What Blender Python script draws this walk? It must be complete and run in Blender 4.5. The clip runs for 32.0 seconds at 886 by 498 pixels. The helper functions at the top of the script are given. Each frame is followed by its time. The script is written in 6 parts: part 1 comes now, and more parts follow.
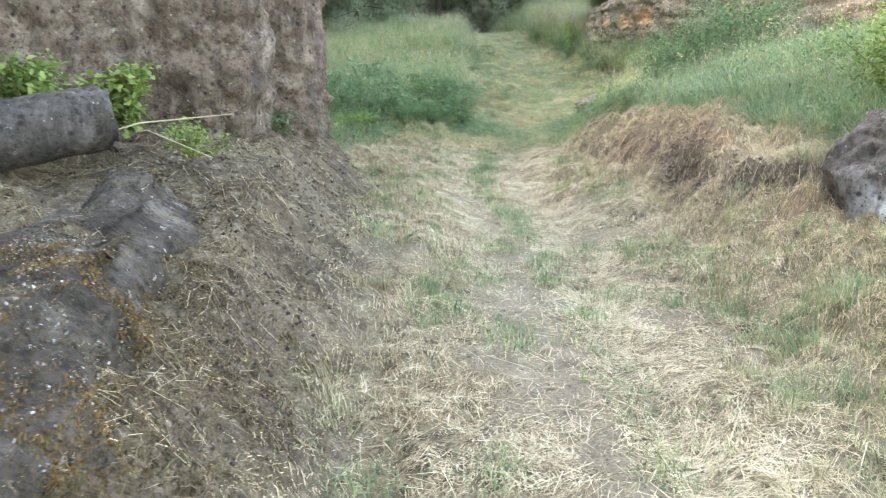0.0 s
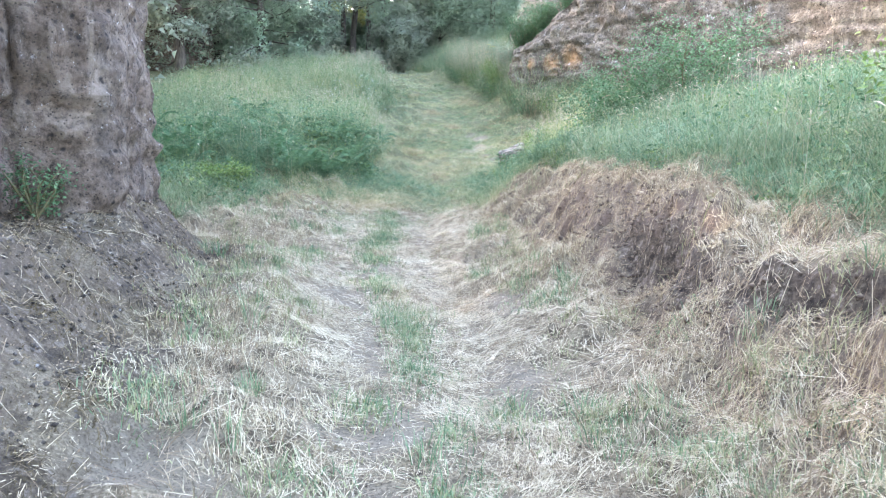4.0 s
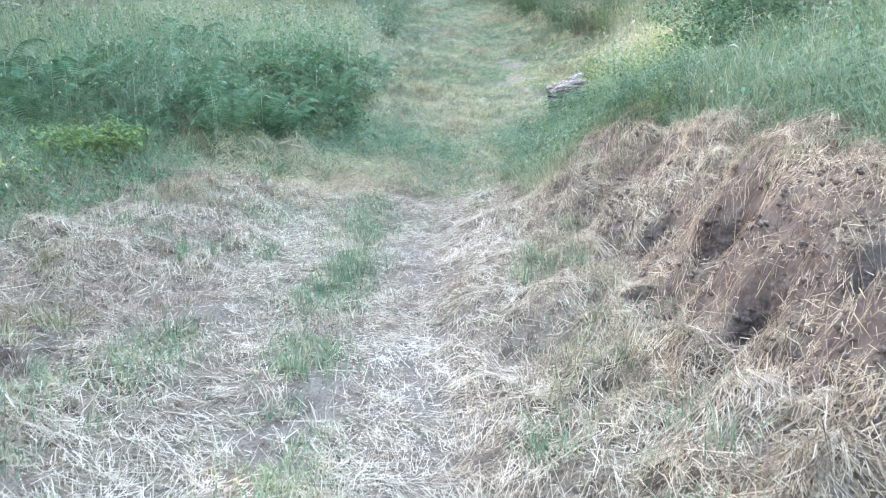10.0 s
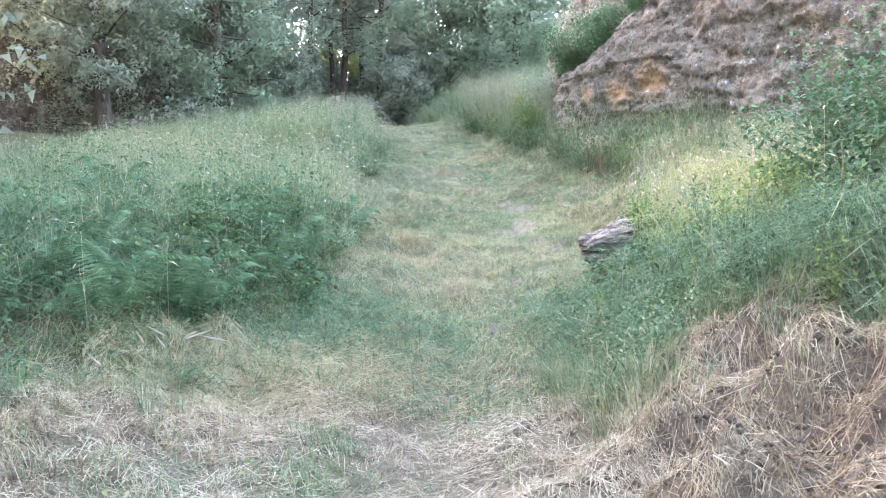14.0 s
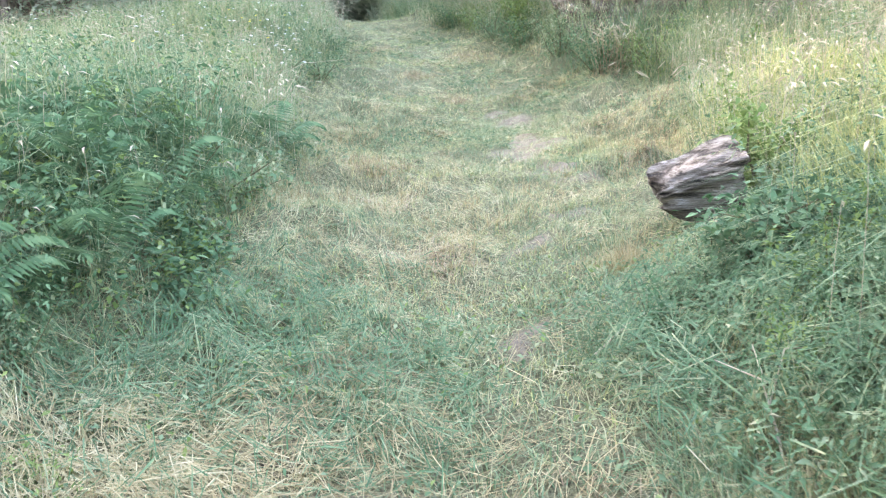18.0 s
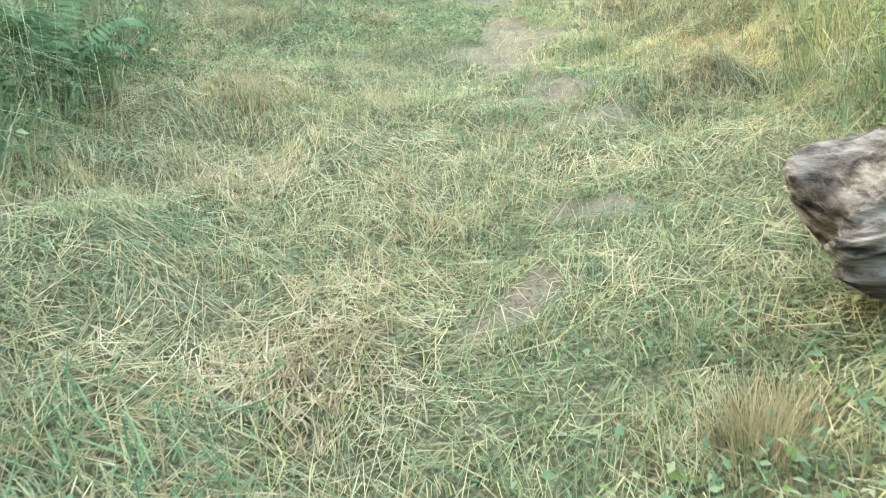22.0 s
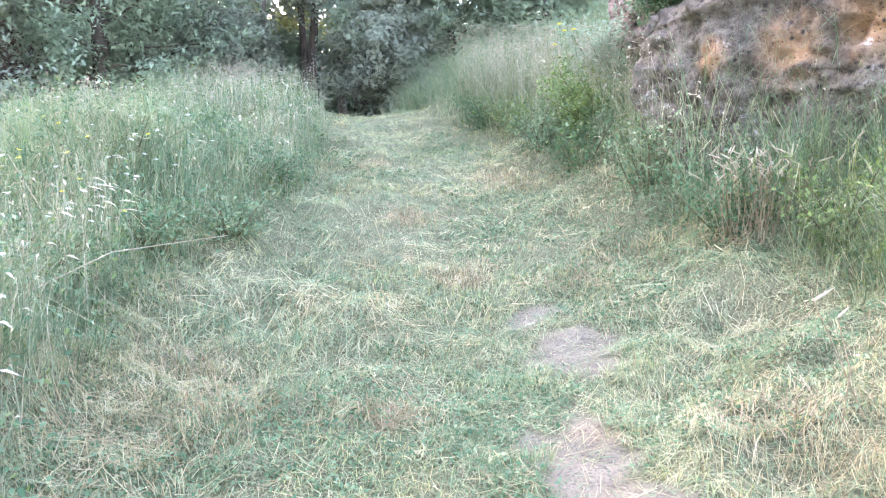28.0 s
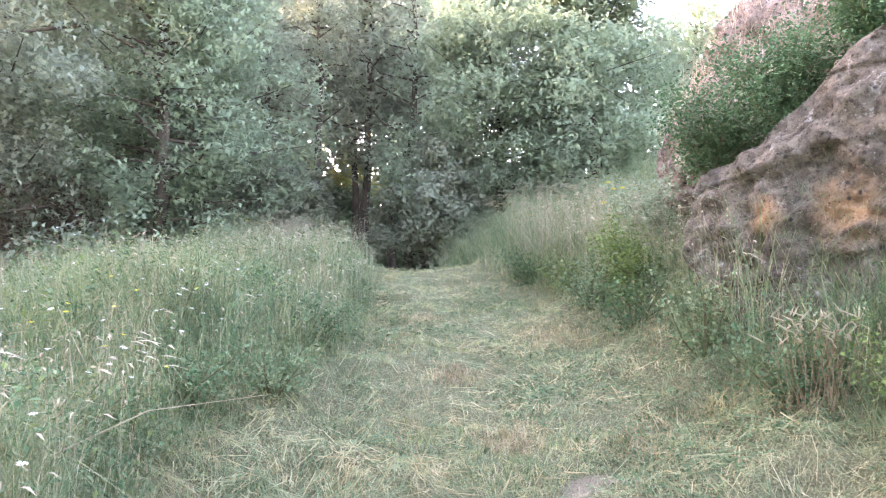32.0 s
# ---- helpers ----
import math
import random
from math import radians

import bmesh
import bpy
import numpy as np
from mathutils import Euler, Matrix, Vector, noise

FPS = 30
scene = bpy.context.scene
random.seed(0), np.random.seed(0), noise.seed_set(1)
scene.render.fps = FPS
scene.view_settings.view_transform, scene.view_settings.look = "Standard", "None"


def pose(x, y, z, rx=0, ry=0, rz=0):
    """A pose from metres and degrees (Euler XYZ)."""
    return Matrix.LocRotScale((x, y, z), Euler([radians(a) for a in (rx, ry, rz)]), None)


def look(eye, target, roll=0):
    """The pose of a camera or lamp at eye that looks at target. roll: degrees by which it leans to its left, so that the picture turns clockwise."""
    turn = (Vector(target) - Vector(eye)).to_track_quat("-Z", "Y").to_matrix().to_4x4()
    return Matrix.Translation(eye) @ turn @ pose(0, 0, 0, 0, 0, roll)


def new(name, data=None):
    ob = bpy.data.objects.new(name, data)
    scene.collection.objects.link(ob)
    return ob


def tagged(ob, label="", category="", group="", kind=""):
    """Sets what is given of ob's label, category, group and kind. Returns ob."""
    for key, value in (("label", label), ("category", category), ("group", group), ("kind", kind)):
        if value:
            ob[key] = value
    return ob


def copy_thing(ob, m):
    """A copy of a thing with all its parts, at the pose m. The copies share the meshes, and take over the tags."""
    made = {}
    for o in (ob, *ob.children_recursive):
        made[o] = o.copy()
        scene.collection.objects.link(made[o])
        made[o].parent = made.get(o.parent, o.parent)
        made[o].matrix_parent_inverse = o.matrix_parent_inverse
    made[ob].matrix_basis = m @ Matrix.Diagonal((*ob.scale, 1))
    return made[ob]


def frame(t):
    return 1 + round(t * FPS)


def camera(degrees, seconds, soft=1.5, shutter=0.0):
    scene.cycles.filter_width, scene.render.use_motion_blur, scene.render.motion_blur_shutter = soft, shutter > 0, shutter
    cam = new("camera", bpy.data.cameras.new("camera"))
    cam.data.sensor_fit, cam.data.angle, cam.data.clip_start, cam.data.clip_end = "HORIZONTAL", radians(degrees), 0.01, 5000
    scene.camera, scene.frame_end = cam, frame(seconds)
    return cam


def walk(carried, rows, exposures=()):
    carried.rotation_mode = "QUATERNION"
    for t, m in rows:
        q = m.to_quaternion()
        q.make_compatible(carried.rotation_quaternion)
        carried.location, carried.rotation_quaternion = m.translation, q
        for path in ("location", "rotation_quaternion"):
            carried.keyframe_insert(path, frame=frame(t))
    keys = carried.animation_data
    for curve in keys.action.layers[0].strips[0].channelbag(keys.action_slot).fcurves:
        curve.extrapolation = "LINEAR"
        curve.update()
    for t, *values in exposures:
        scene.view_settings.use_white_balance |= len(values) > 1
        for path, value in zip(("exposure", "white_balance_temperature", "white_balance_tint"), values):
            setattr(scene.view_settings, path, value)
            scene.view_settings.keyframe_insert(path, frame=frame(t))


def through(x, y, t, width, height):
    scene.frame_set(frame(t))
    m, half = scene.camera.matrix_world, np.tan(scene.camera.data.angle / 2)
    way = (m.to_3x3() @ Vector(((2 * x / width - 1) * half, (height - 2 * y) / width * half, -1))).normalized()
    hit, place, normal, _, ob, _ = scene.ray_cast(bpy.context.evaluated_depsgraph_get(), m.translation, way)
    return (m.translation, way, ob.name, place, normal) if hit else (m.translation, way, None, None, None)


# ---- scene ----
cam = camera(56.4, 32.0, soft=1.1, shutter=0.25)
PATH = [
    (0, (0.011, 0.022, 1.427), (0.054, 1.970, 0.977), 0.40),
    (0.5, (0.158, 0.347, 1.405), (0.300, 2.275, 0.893), 1.10),
    (1, (0.239, 0.703, 1.407), (0.478, 2.604, 0.834), 2.60),
    (1.5, (0.289, 1.112, 1.398), (0.564, 2.988, 0.762), 2.40),
    (2, (0.386, 1.547, 1.439), (0.657, 3.423, 0.802), 1.90),
    (2.5, (0.412, 1.992, 1.433), (0.642, 3.909, 0.910), 1.80),
    (3, (0.512, 2.431, 1.421), (0.747, 4.385, 1.067), 1.50),
    (3.5, (0.573, 2.849, 1.400), (0.805, 4.805, 1.051), 1.50),
    (5.5, (0.750, 4.548, 1.324), (0.941, 6.509, 0.979), 0.90),
    (6, (0.799, 5.011, 1.297), (0.988, 6.971, 0.946), 0.80),
    (6.5, (0.834, 5.451, 1.250), (0.982, 7.398, 0.817), 0.20),
    (7, (0.886, 5.919, 1.238), (0.999, 7.864, 0.787), -0.20),
    (7.5, (0.880, 6.380, 1.221), (0.987, 8.318, 0.740), -0.20),
    (8, (0.958, 6.830, 1.203), (1.061, 8.763, 0.699), -0.30),
    (8.5, (1.060, 7.268, 1.205), (1.171, 9.200, 0.701), -0.30),
    (9, (1.171, 7.685, 1.214), (1.299, 9.614, 0.703), -0.10),
    (9.5, (1.271, 8.123, 1.243), (1.396, 10.049, 0.720), -0.30),
    (10, (1.287, 8.537, 1.258), (1.434, 10.461, 0.734), -0.20),
    (10.5, (1.368, 8.948, 1.276), (1.517, 10.887, 0.807), -0.90),
    (11, (1.427, 9.395, 1.289), (1.663, 11.353, 0.959), -0.30),
    (11.5, (1.473, 9.788, 1.266), (1.715, 11.753, 0.986), -0.10),
    (12, (1.463, 10.194, 1.253), (1.649, 12.174, 1.039), -0.70),
    (12.5, (1.409, 10.540, 1.232), (1.594, 12.524, 1.060), -0.80),
    (13, (1.437, 10.922, 1.211), (1.622, 12.906, 1.041), -0.60),
    (13.5, (1.413, 11.314, 1.180), (1.595, 13.298, 1.008), -0.80),
    (15.5, (1.576, 13.067, 1.071), (1.790, 15.036, 0.791), -1.30),
    (16, (1.589, 13.497, 1.098), (1.832, 15.463, 0.821), -1.00),
    (16.5, (1.634, 13.879, 1.062), (1.919, 15.837, 0.770), -0.70),
    (17, (1.684, 14.291, 1.060), (1.965, 16.245, 0.739), -0.80),
    (17.5, (1.662, 14.685, 1.040), (1.975, 16.620, 0.645), -0.80),
    (18, (1.677, 15.084, 0.994), (1.934, 17.026, 0.593), -1.20),
    (18.5, (1.707, 15.470, 0.987), (1.943, 17.397, 0.508), -1.90),
    (19, (1.759, 15.850, 0.989), (2.040, 17.769, 0.499), -1.30),
    (19.5, (1.862, 16.225, 1.014), (2.139, 18.143, 0.520), -0.90),
    (20, (1.906, 16.610, 1.003), (2.193, 18.521, 0.487), -0.50),
    (20.5, (2.018, 16.963, 0.984), (2.242, 18.881, 0.465), -1.60),
    (21, (2.120, 17.317, 0.982), (2.304, 19.211, 0.366), -2.60),
    (21.5, (2.261, 17.701, 0.993), (2.547, 19.556, 0.302), -2.00),
    (22, (2.393, 18.031, 1.018), (2.671, 19.877, 0.300), -1.60),
    (22.5, (2.428, 18.412, 1.029), (2.710, 20.251, 0.295), -1.00),
    (23, (2.472, 18.764, 1.033), (2.731, 20.616, 0.325), -0.00),
    (23.5, (2.533, 19.168, 1.067), (2.738, 21.029, 0.365), -0.50),
    (24, (2.617, 19.545, 1.103), (2.826, 21.407, 0.404), -0.80),
    (24.5, (2.762, 19.899, 1.134), (2.907, 21.773, 0.450), -2.30),
    (25, (2.848, 20.229, 1.162), (2.989, 22.106, 0.485), -2.50),
    (25.5, (2.971, 20.470, 1.261), (3.118, 22.376, 0.674), -1.70),
    (26, (3.040, 20.661, 1.343), (3.233, 22.586, 0.836), 0.30),
    (26.5, (2.996, 20.788, 1.421), (3.207, 22.732, 1.000), 1.10),
    (28.5, (2.997, 20.809, 1.808), (3.101, 22.797, 1.615), -1.33),
    (29, (2.997, 20.829, 1.808), (3.104, 22.821, 1.665), -0.88),
    (29.5, (2.997, 20.859, 1.808), (3.123, 22.854, 1.756), -0.27),
    (30, (2.997, 20.889, 1.808), (3.134, 22.884, 1.815), 0.05),
    (30.5, (2.997, 20.909, 1.808), (3.133, 22.903, 1.861), 0.14),
    (31, (2.997, 20.929, 1.808), (3.125, 22.923, 1.895), 0.29),
    (31.5, (2.997, 20.949, 1.808), (3.094, 22.944, 1.910), 0.17),
    (32, (2.997, 20.969, 1.808), (3.012, 22.964, 1.941), -0.32),
]
EXPOSURES = [(0.0, 4.25, 8500, 17), (1.0, 4.2, 7950, 18), (2.0, 4.28, 7200, 21), (3.0, 4.49, 6800, 25), (6.0, 4.45, 7000, 19), (7.0, 4.45, 7300, 21), (8.0, 4.45, 7250, 21), (9.0, 4.41, 6900, 20), (11.0, 4.57, 6350, 28), (12.0, 4.57, 6500, 28), (13.0, 4.46, 6750, 28), (16.0, 4.66, 6900, 32), (17.0, 4.63, 7000, 29), (18.0, 4.65, 7350, 26), (20.0, 4.73, 7900, 21), (22.0, 4.5, 8400, 10), (23.0, 4.47, 8400, 10), (24.0, 4.59, 7600, 15), (26.0, 4.74, 6550, 33), (29.0, 4.95, 7150, 33), (31.0, 4.55, 7750, 39), (32.0, 4.52, 7500, 36)]
walk(cam, [(t, look(eye, target, roll)) for t, eye, target, roll in PATH], EXPOSURES)

# ---- world and sun: a low evening sun ahead to the left, the lane itself in open shade ----
SUN_AZ, SUN_EL = radians(-50), radians(20)
world = bpy.data.worlds.new("sky")
scene.world = world
world.use_nodes = True
wn, wl = world.node_tree.nodes, world.node_tree.links
sky = wn.new("ShaderNodeTexSky")
sky.sky_type = "NISHITA"
sky.sun_disc = False
sky.sun_elevation = SUN_EL
sky.sun_rotation = SUN_AZ
sky.air_density, sky.dust_density, sky.ozone_density = 1.0, 2.2, 1.0
wl.new(sky.outputs[0], wn["Background"].inputs[0])
wn["Background"].inputs[1].default_value = 0.15
sun = new("sun", bpy.data.lights.new("sun", "SUN"))
sun.data.energy, sun.data.angle, sun.data.color = 1.5, radians(0.6), (1.0, 0.86, 0.66)
sun.matrix_world = look((0, 0, 30), (0 - math.sin(SUN_AZ) * math.cos(SUN_EL), 0 - math.cos(SUN_AZ) * math.cos(SUN_EL), 30 - math.sin(SUN_EL)))

RNG = np.random.default_rng(7)


# ---- small tools ----
def hash2(ix, iy, seed):
    n = (ix * 374761393 + iy * 668265263 + seed * 1442695041) & 0x7FFFFFFF
    n = (n ^ (n >> 13)) * 1274126177 & 0x7FFFFFFF
    return ((n ^ (n >> 16)) & 0xFFFF) / 65535.0


def vnoise(x, y, scale, seed=0):
    """Smooth noise from 0 to 1 over the plan."""
    x, y = np.asarray(x, float) / scale, np.asarray(y, float) / scale
    ix, iy = np.floor(x).astype(np.int64), np.floor(y).astype(np.int64)
    fx, fy = x - ix, y - iy
    fx, fy = fx * fx * (3 - 2 * fx), fy * fy * (3 - 2 * fy)
    a, b = hash2(ix, iy, seed), hash2(ix + 1, iy, seed)
    c, d = hash2(ix, iy + 1, seed), hash2(ix + 1, iy + 1, seed)
    return (a * (1 - fx) + b * fx) * (1 - fy) + (c * (1 - fx) + d * fx) * fy


def smooth(a, b, v):
    t = np.clip((v - a) / (b - a), 0, 1)
    return t * t * (3 - 2 * t)


def mesh_np(name, verts, faces_by_size):
    """A mesh from a vertex array and index arrays, one per polygon size."""
    me = bpy.data.meshes.new(name)
    verts = np.ascontiguousarray(verts, dtype=np.float32)
    me.vertices.add(len(verts))
    me.vertices.foreach_set("co", verts.ravel())
    loops = np.concatenate([f.ravel() for f in faces_by_size]).astype(np.int32)
    totals = np.concatenate([np.full(len(f), f.shape[1], np.int32) for f in faces_by_size])
    starts = np.concatenate([[0], np.cumsum(totals)[:-1]]).astype(np.int32)
    me.loops.add(len(loops))
    me.loops.foreach_set("vertex_index", loops)
    me.polygons.add(len(totals))
    me.polygons.foreach_set("loop_start", starts)
    me.polygons.foreach_set("loop_total", totals)
    me.update(calc_edges=True)
    return me


def shade(me):
    me.polygons.foreach_set("use_smooth", np.ones(len(me.polygons), bool))


def solid(name, me, material, parent=None, label=""):
    ob = new(name, me)
    if not me.materials:
        me.materials.append(material)
    if parent is not None:
        ob.parent = parent
    return tagged(ob, label) if label else ob


def part(name, bm, material, parent=None, label="", flat=False):
    me = bpy.data.meshes.new(name)
    bm.to_mesh(me)
    bm.free()
    if not flat:
        shade(me)
    return solid(name, me, material, parent, label)


def empty_thing(name, x, y, z, label, category, group="", turn=0, size=1.0):
    ob = new(name)
    ob.empty_display_size = 0.1
    ob.matrix_world = pose(x, y, z, 0, 0, turn) @ Matrix.Scale(size, 4)
    return tagged(ob, label, category, group)


# ---- materials ----
def material(name, rough=0.9):
    m = bpy.data.materials.new(name)
    m.use_nodes = True
    nt = m.node_tree
    bsdf = nt.nodes["Principled BSDF"]
    bsdf.inputs["Roughness"].default_value = rough
    bsdf.inputs["Specular IOR Level"].default_value = 0.25
    return m, nt, bsdf


def ramp(nt, fac, stops):
    node = nt.nodes.new("ShaderNodeValToRGB")
    el = node.color_ramp.elements
    while len(el) < len(stops):
        el.new(0.5)
    for e, (p, c) in zip(el, stops):
        e.position, e.color = p, (*c, 1)
    nt.links.new(fac, node.inputs[0])
    return node.outputs[0]


def tex(nt, scale, detail=6, rough=0.6, kind="ShaderNodeTexNoise", squash=None):
    co = nt.nodes.new("ShaderNodeNewGeometry").outputs["Position"]
    mp = nt.nodes.new("ShaderNodeMapping")
    if squash:
        mp.inputs["Scale"].default_value = squash
    nt.links.new(co, mp.inputs[0])
    n = nt.nodes.new(kind)
    n.inputs["Scale"].default_value = scale
    if kind == "ShaderNodeTexNoise":
        n.inputs["Detail"].default_value = detail
        n.inputs["Roughness"].default_value = rough
    nt.links.new(mp.outputs[0], n.inputs["Vector"])
    return n


def mix(nt, a, b, fac, mode="MIX"):
    n = nt.nodes.new("ShaderNodeMix")
    n.data_type, n.blend_type = "RGBA", mode
    for sock, v in ((n.inputs[6], a), (n.inputs[7], b)):
        if isinstance(v, tuple):
            sock.default_value = (*v, 1)
        else:
            nt.links.new(v, sock)
    if isinstance(fac, float):
        n.inputs[0].default_value = fac
    else:
        nt.links.new(fac, n.inputs[0])
    return n.outputs[2]


def bump(nt, bsdf, heights, strength, distance):
    normal = None
    for h, s, d in zip(heights, strength, distance):
        b = nt.nodes.new("ShaderNodeBump")
        b.inputs["Strength"].default_value = s
        b.inputs["Distance"].default_value = d
        nt.links.new(h, b.inputs["Height"])
        if normal is not None:
            nt.links.new(normal, b.inputs["Normal"])
        normal = b.outputs[0]
    nt.links.new(normal, bsdf.inputs["Normal"])


def leaf_material(name, stops, through=0.3, rough=0.6, patchy=1.1, own=0.5):
    """Leaves, blades and stalks: each piece takes its own tone, and lets some light through."""
    m, nt, bsdf = material(name, rough)
    bsdf.inputs["Specular IOR Level"].default_value = 0.12
    geo = nt.nodes.new("ShaderNodeNewGeometry")
    fac = None
    for node, socket, weight, shift in ((tex(nt, 0.9, 3), 0, 0.8, -0.4), (tex(nt, 7.5, 3), 0, patchy, 0.25 - patchy / 2), (geo, "Random Per Island", own, 0.25 - own / 2)):
        step = nt.nodes.new("ShaderNodeMath")
        step.operation = "MULTIPLY_ADD"
        nt.links.new(node.outputs[socket], step.inputs[0])
        step.inputs[1].default_value, step.inputs[2].default_value = weight, shift
        if fac is not None:
            both = nt.nodes.new("ShaderNodeMath")
            nt.links.new(fac.outputs[0], both.inputs[0])
            nt.links.new(step.outputs[0], both.inputs[1])
            step = both
        fac = step
    col = ramp(nt, fac.outputs[0], stops)
    nt.links.new(col, bsdf.inputs["Base Color"])
    tr = nt.nodes.new("ShaderNodeBsdfTranslucent")
    nt.links.new(col, tr.inputs[0])
    ms = nt.nodes.new("ShaderNodeMixShader")
    ms.inputs[0].default_value = through
    nt.links.new(bsdf.outputs[0], ms.inputs[1])
    nt.links.new(tr.outputs[0], ms.inputs[2])
    nt.links.new(ms.outputs[0], nt.nodes["Material Output"].inputs[0])
    return m


M_STRAW = leaf_material("pale_straw", [(0.0, (0.10, 0.075, 0.045)), (0.25, (0.27, 0.21, 0.125)), (0.5, (0.50, 0.42, 0.27)), (0.8, (0.66, 0.57, 0.39)), (1.0, (0.72, 0.65, 0.48))], 0.15, 0.5)
M_BROWN = leaf_material("brown_dry_grass", [(0.0, (0.075, 0.052, 0.032)), (0.35, (0.21, 0.15, 0.09)), (0.7, (0.40, 0.305, 0.19)), (1.0, (0.58, 0.48, 0.33))], 0.12, 0.75)
M_CUT = leaf_material("cut_green_grass", [(0.0, (0.068, 0.098, 0.043)), (0.3, (0.180, 0.218, 0.10)), (0.6, (0.355, 0.352, 0.182)), (0.85, (0.500, 0.440, 0.258)), (1.0, (0.610, 0.510, 0.340))], 0.22)
M_TALL = leaf_material("tall_green_grass", [(0.0, (0.052, 0.110, 0.056)), (0.35, (0.126, 0.218, 0.108)), (0.65, (0.225, 0.300, 0.160)), (0.85, (0.381, 0.380, 0.210)), (1.0, (0.560, 0.480, 0.315))], 0.32)
M_FERN = leaf_material("fern_green", [(0.0, (0.038, 0.088, 0.042)), (0.5, (0.090, 0.180, 0.084)), (1.0, (0.195, 0.290, 0.142))], 0.3)
# ripe yellow, also used to put sunlight into the colour of lit growth
M_YELLOW = leaf_material("yellow_ripe_and_sunlit", [(0.0, (0.22, 0.27, 0.08)), (0.5, (0.42, 0.43, 0.17)), (1.0, (0.62, 0.56, 0.28))], 0.35)
# tree leaves, green tones paled so that haze is part of the colour
M_LEAF_DARK_HAZE = leaf_material("hazed_dark_tree_leaf", [(0.0, (0.21, 0.245, 0.185)), (0.5, (0.30, 0.34, 0.245)), (1.0, (0.39, 0.41, 0.29))], 0.45, 0.85, 0.5, 0.15)
M_LEAF_HAZE = leaf_material("hazed_tree_leaf", [(0.0, (0.20, 0.275, 0.185)), (0.5, (0.29, 0.375, 0.245)), (1.0, (0.38, 0.45, 0.295))], 0.45, 0.85, 0.5, 0.15)
M_SHRUB = leaf_material("shrub_leaf", [(0.0, (0.078, 0.140, 0.037)), (0.5, (0.168, 0.250, 0.074)), (1.0, (0.314, 0.370, 0.126))], 0.35)
M_WHITE = leaf_material("white_petal", [(0.0, (0.7, 0.7, 0.66)), (1.0, (0.85, 0.85, 0.82))], 0.2)
M_YPETAL = leaf_material("yellow_petal", [(0.0, (0.7, 0.55, 0.05)), (1.0, (0.8, 0.7, 0.08))], 0.2)
M_HEAD = leaf_material("seed_head", [(0.0, (0.34, 0.27, 0.17)), (1.0, (0.55, 0.48, 0.35))], 0.25)
M_GOLD = leaf_material("golden_dry_grass", [(0.0, (0.17, 0.125, 0.06)), (0.4, (0.36, 0.285, 0.145)), (0.75, (0.54, 0.45, 0.255)), (1.0, (0.66, 0.58, 0.38))], 0.25, 0.7)
M_MOSS = leaf_material("dry_moss", [(0.0, (0.035, 0.027, 0.015)), (0.5, (0.095, 0.072, 0.037)), (0.8, (0.16, 0.122, 0.062)), (1.0, (0.27, 0.225, 0.14))], 0.1, 0.8)
M_RUST = leaf_material("rust_moss", [(0.0, (0.06, 0.035, 0.012)), (0.5, (0.15, 0.085, 0.025)), (1.0, (0.26, 0.16, 0.06))], 0.1, 0.85)
M_LICHEN = leaf_material("pale_lichen", [(0.0, (0.12, 0.115, 0.10)), (0.5, (0.23, 0.22, 0.20)), (1.0, (0.40, 0.39, 0.36))], 0.05, 0.9)
M_TWIG = leaf_material("green_twig", [(0.0, (0.09, 0.08, 0.04)), (1.0, (0.17, 0.16, 0.08))], 0.05)


def bark_material():
    m, nt, bsdf = material("bark", 0.95)
    n = tex(nt, 14, 8, 0.65, squash=(1, 1, 0.25))
    nt.links.new(ramp(nt, n.outputs[0], [(0.3, (0.035, 0.027, 0.02)), (0.6, (0.10, 0.08, 0.06)), (0.8, (0.17, 0.14, 0.11))]), bsdf.inputs["Base Color"])
    bump(nt, bsdf, [n.outputs[0]], [0.8], [0.03])
    return m


M_BARK = bark_material()


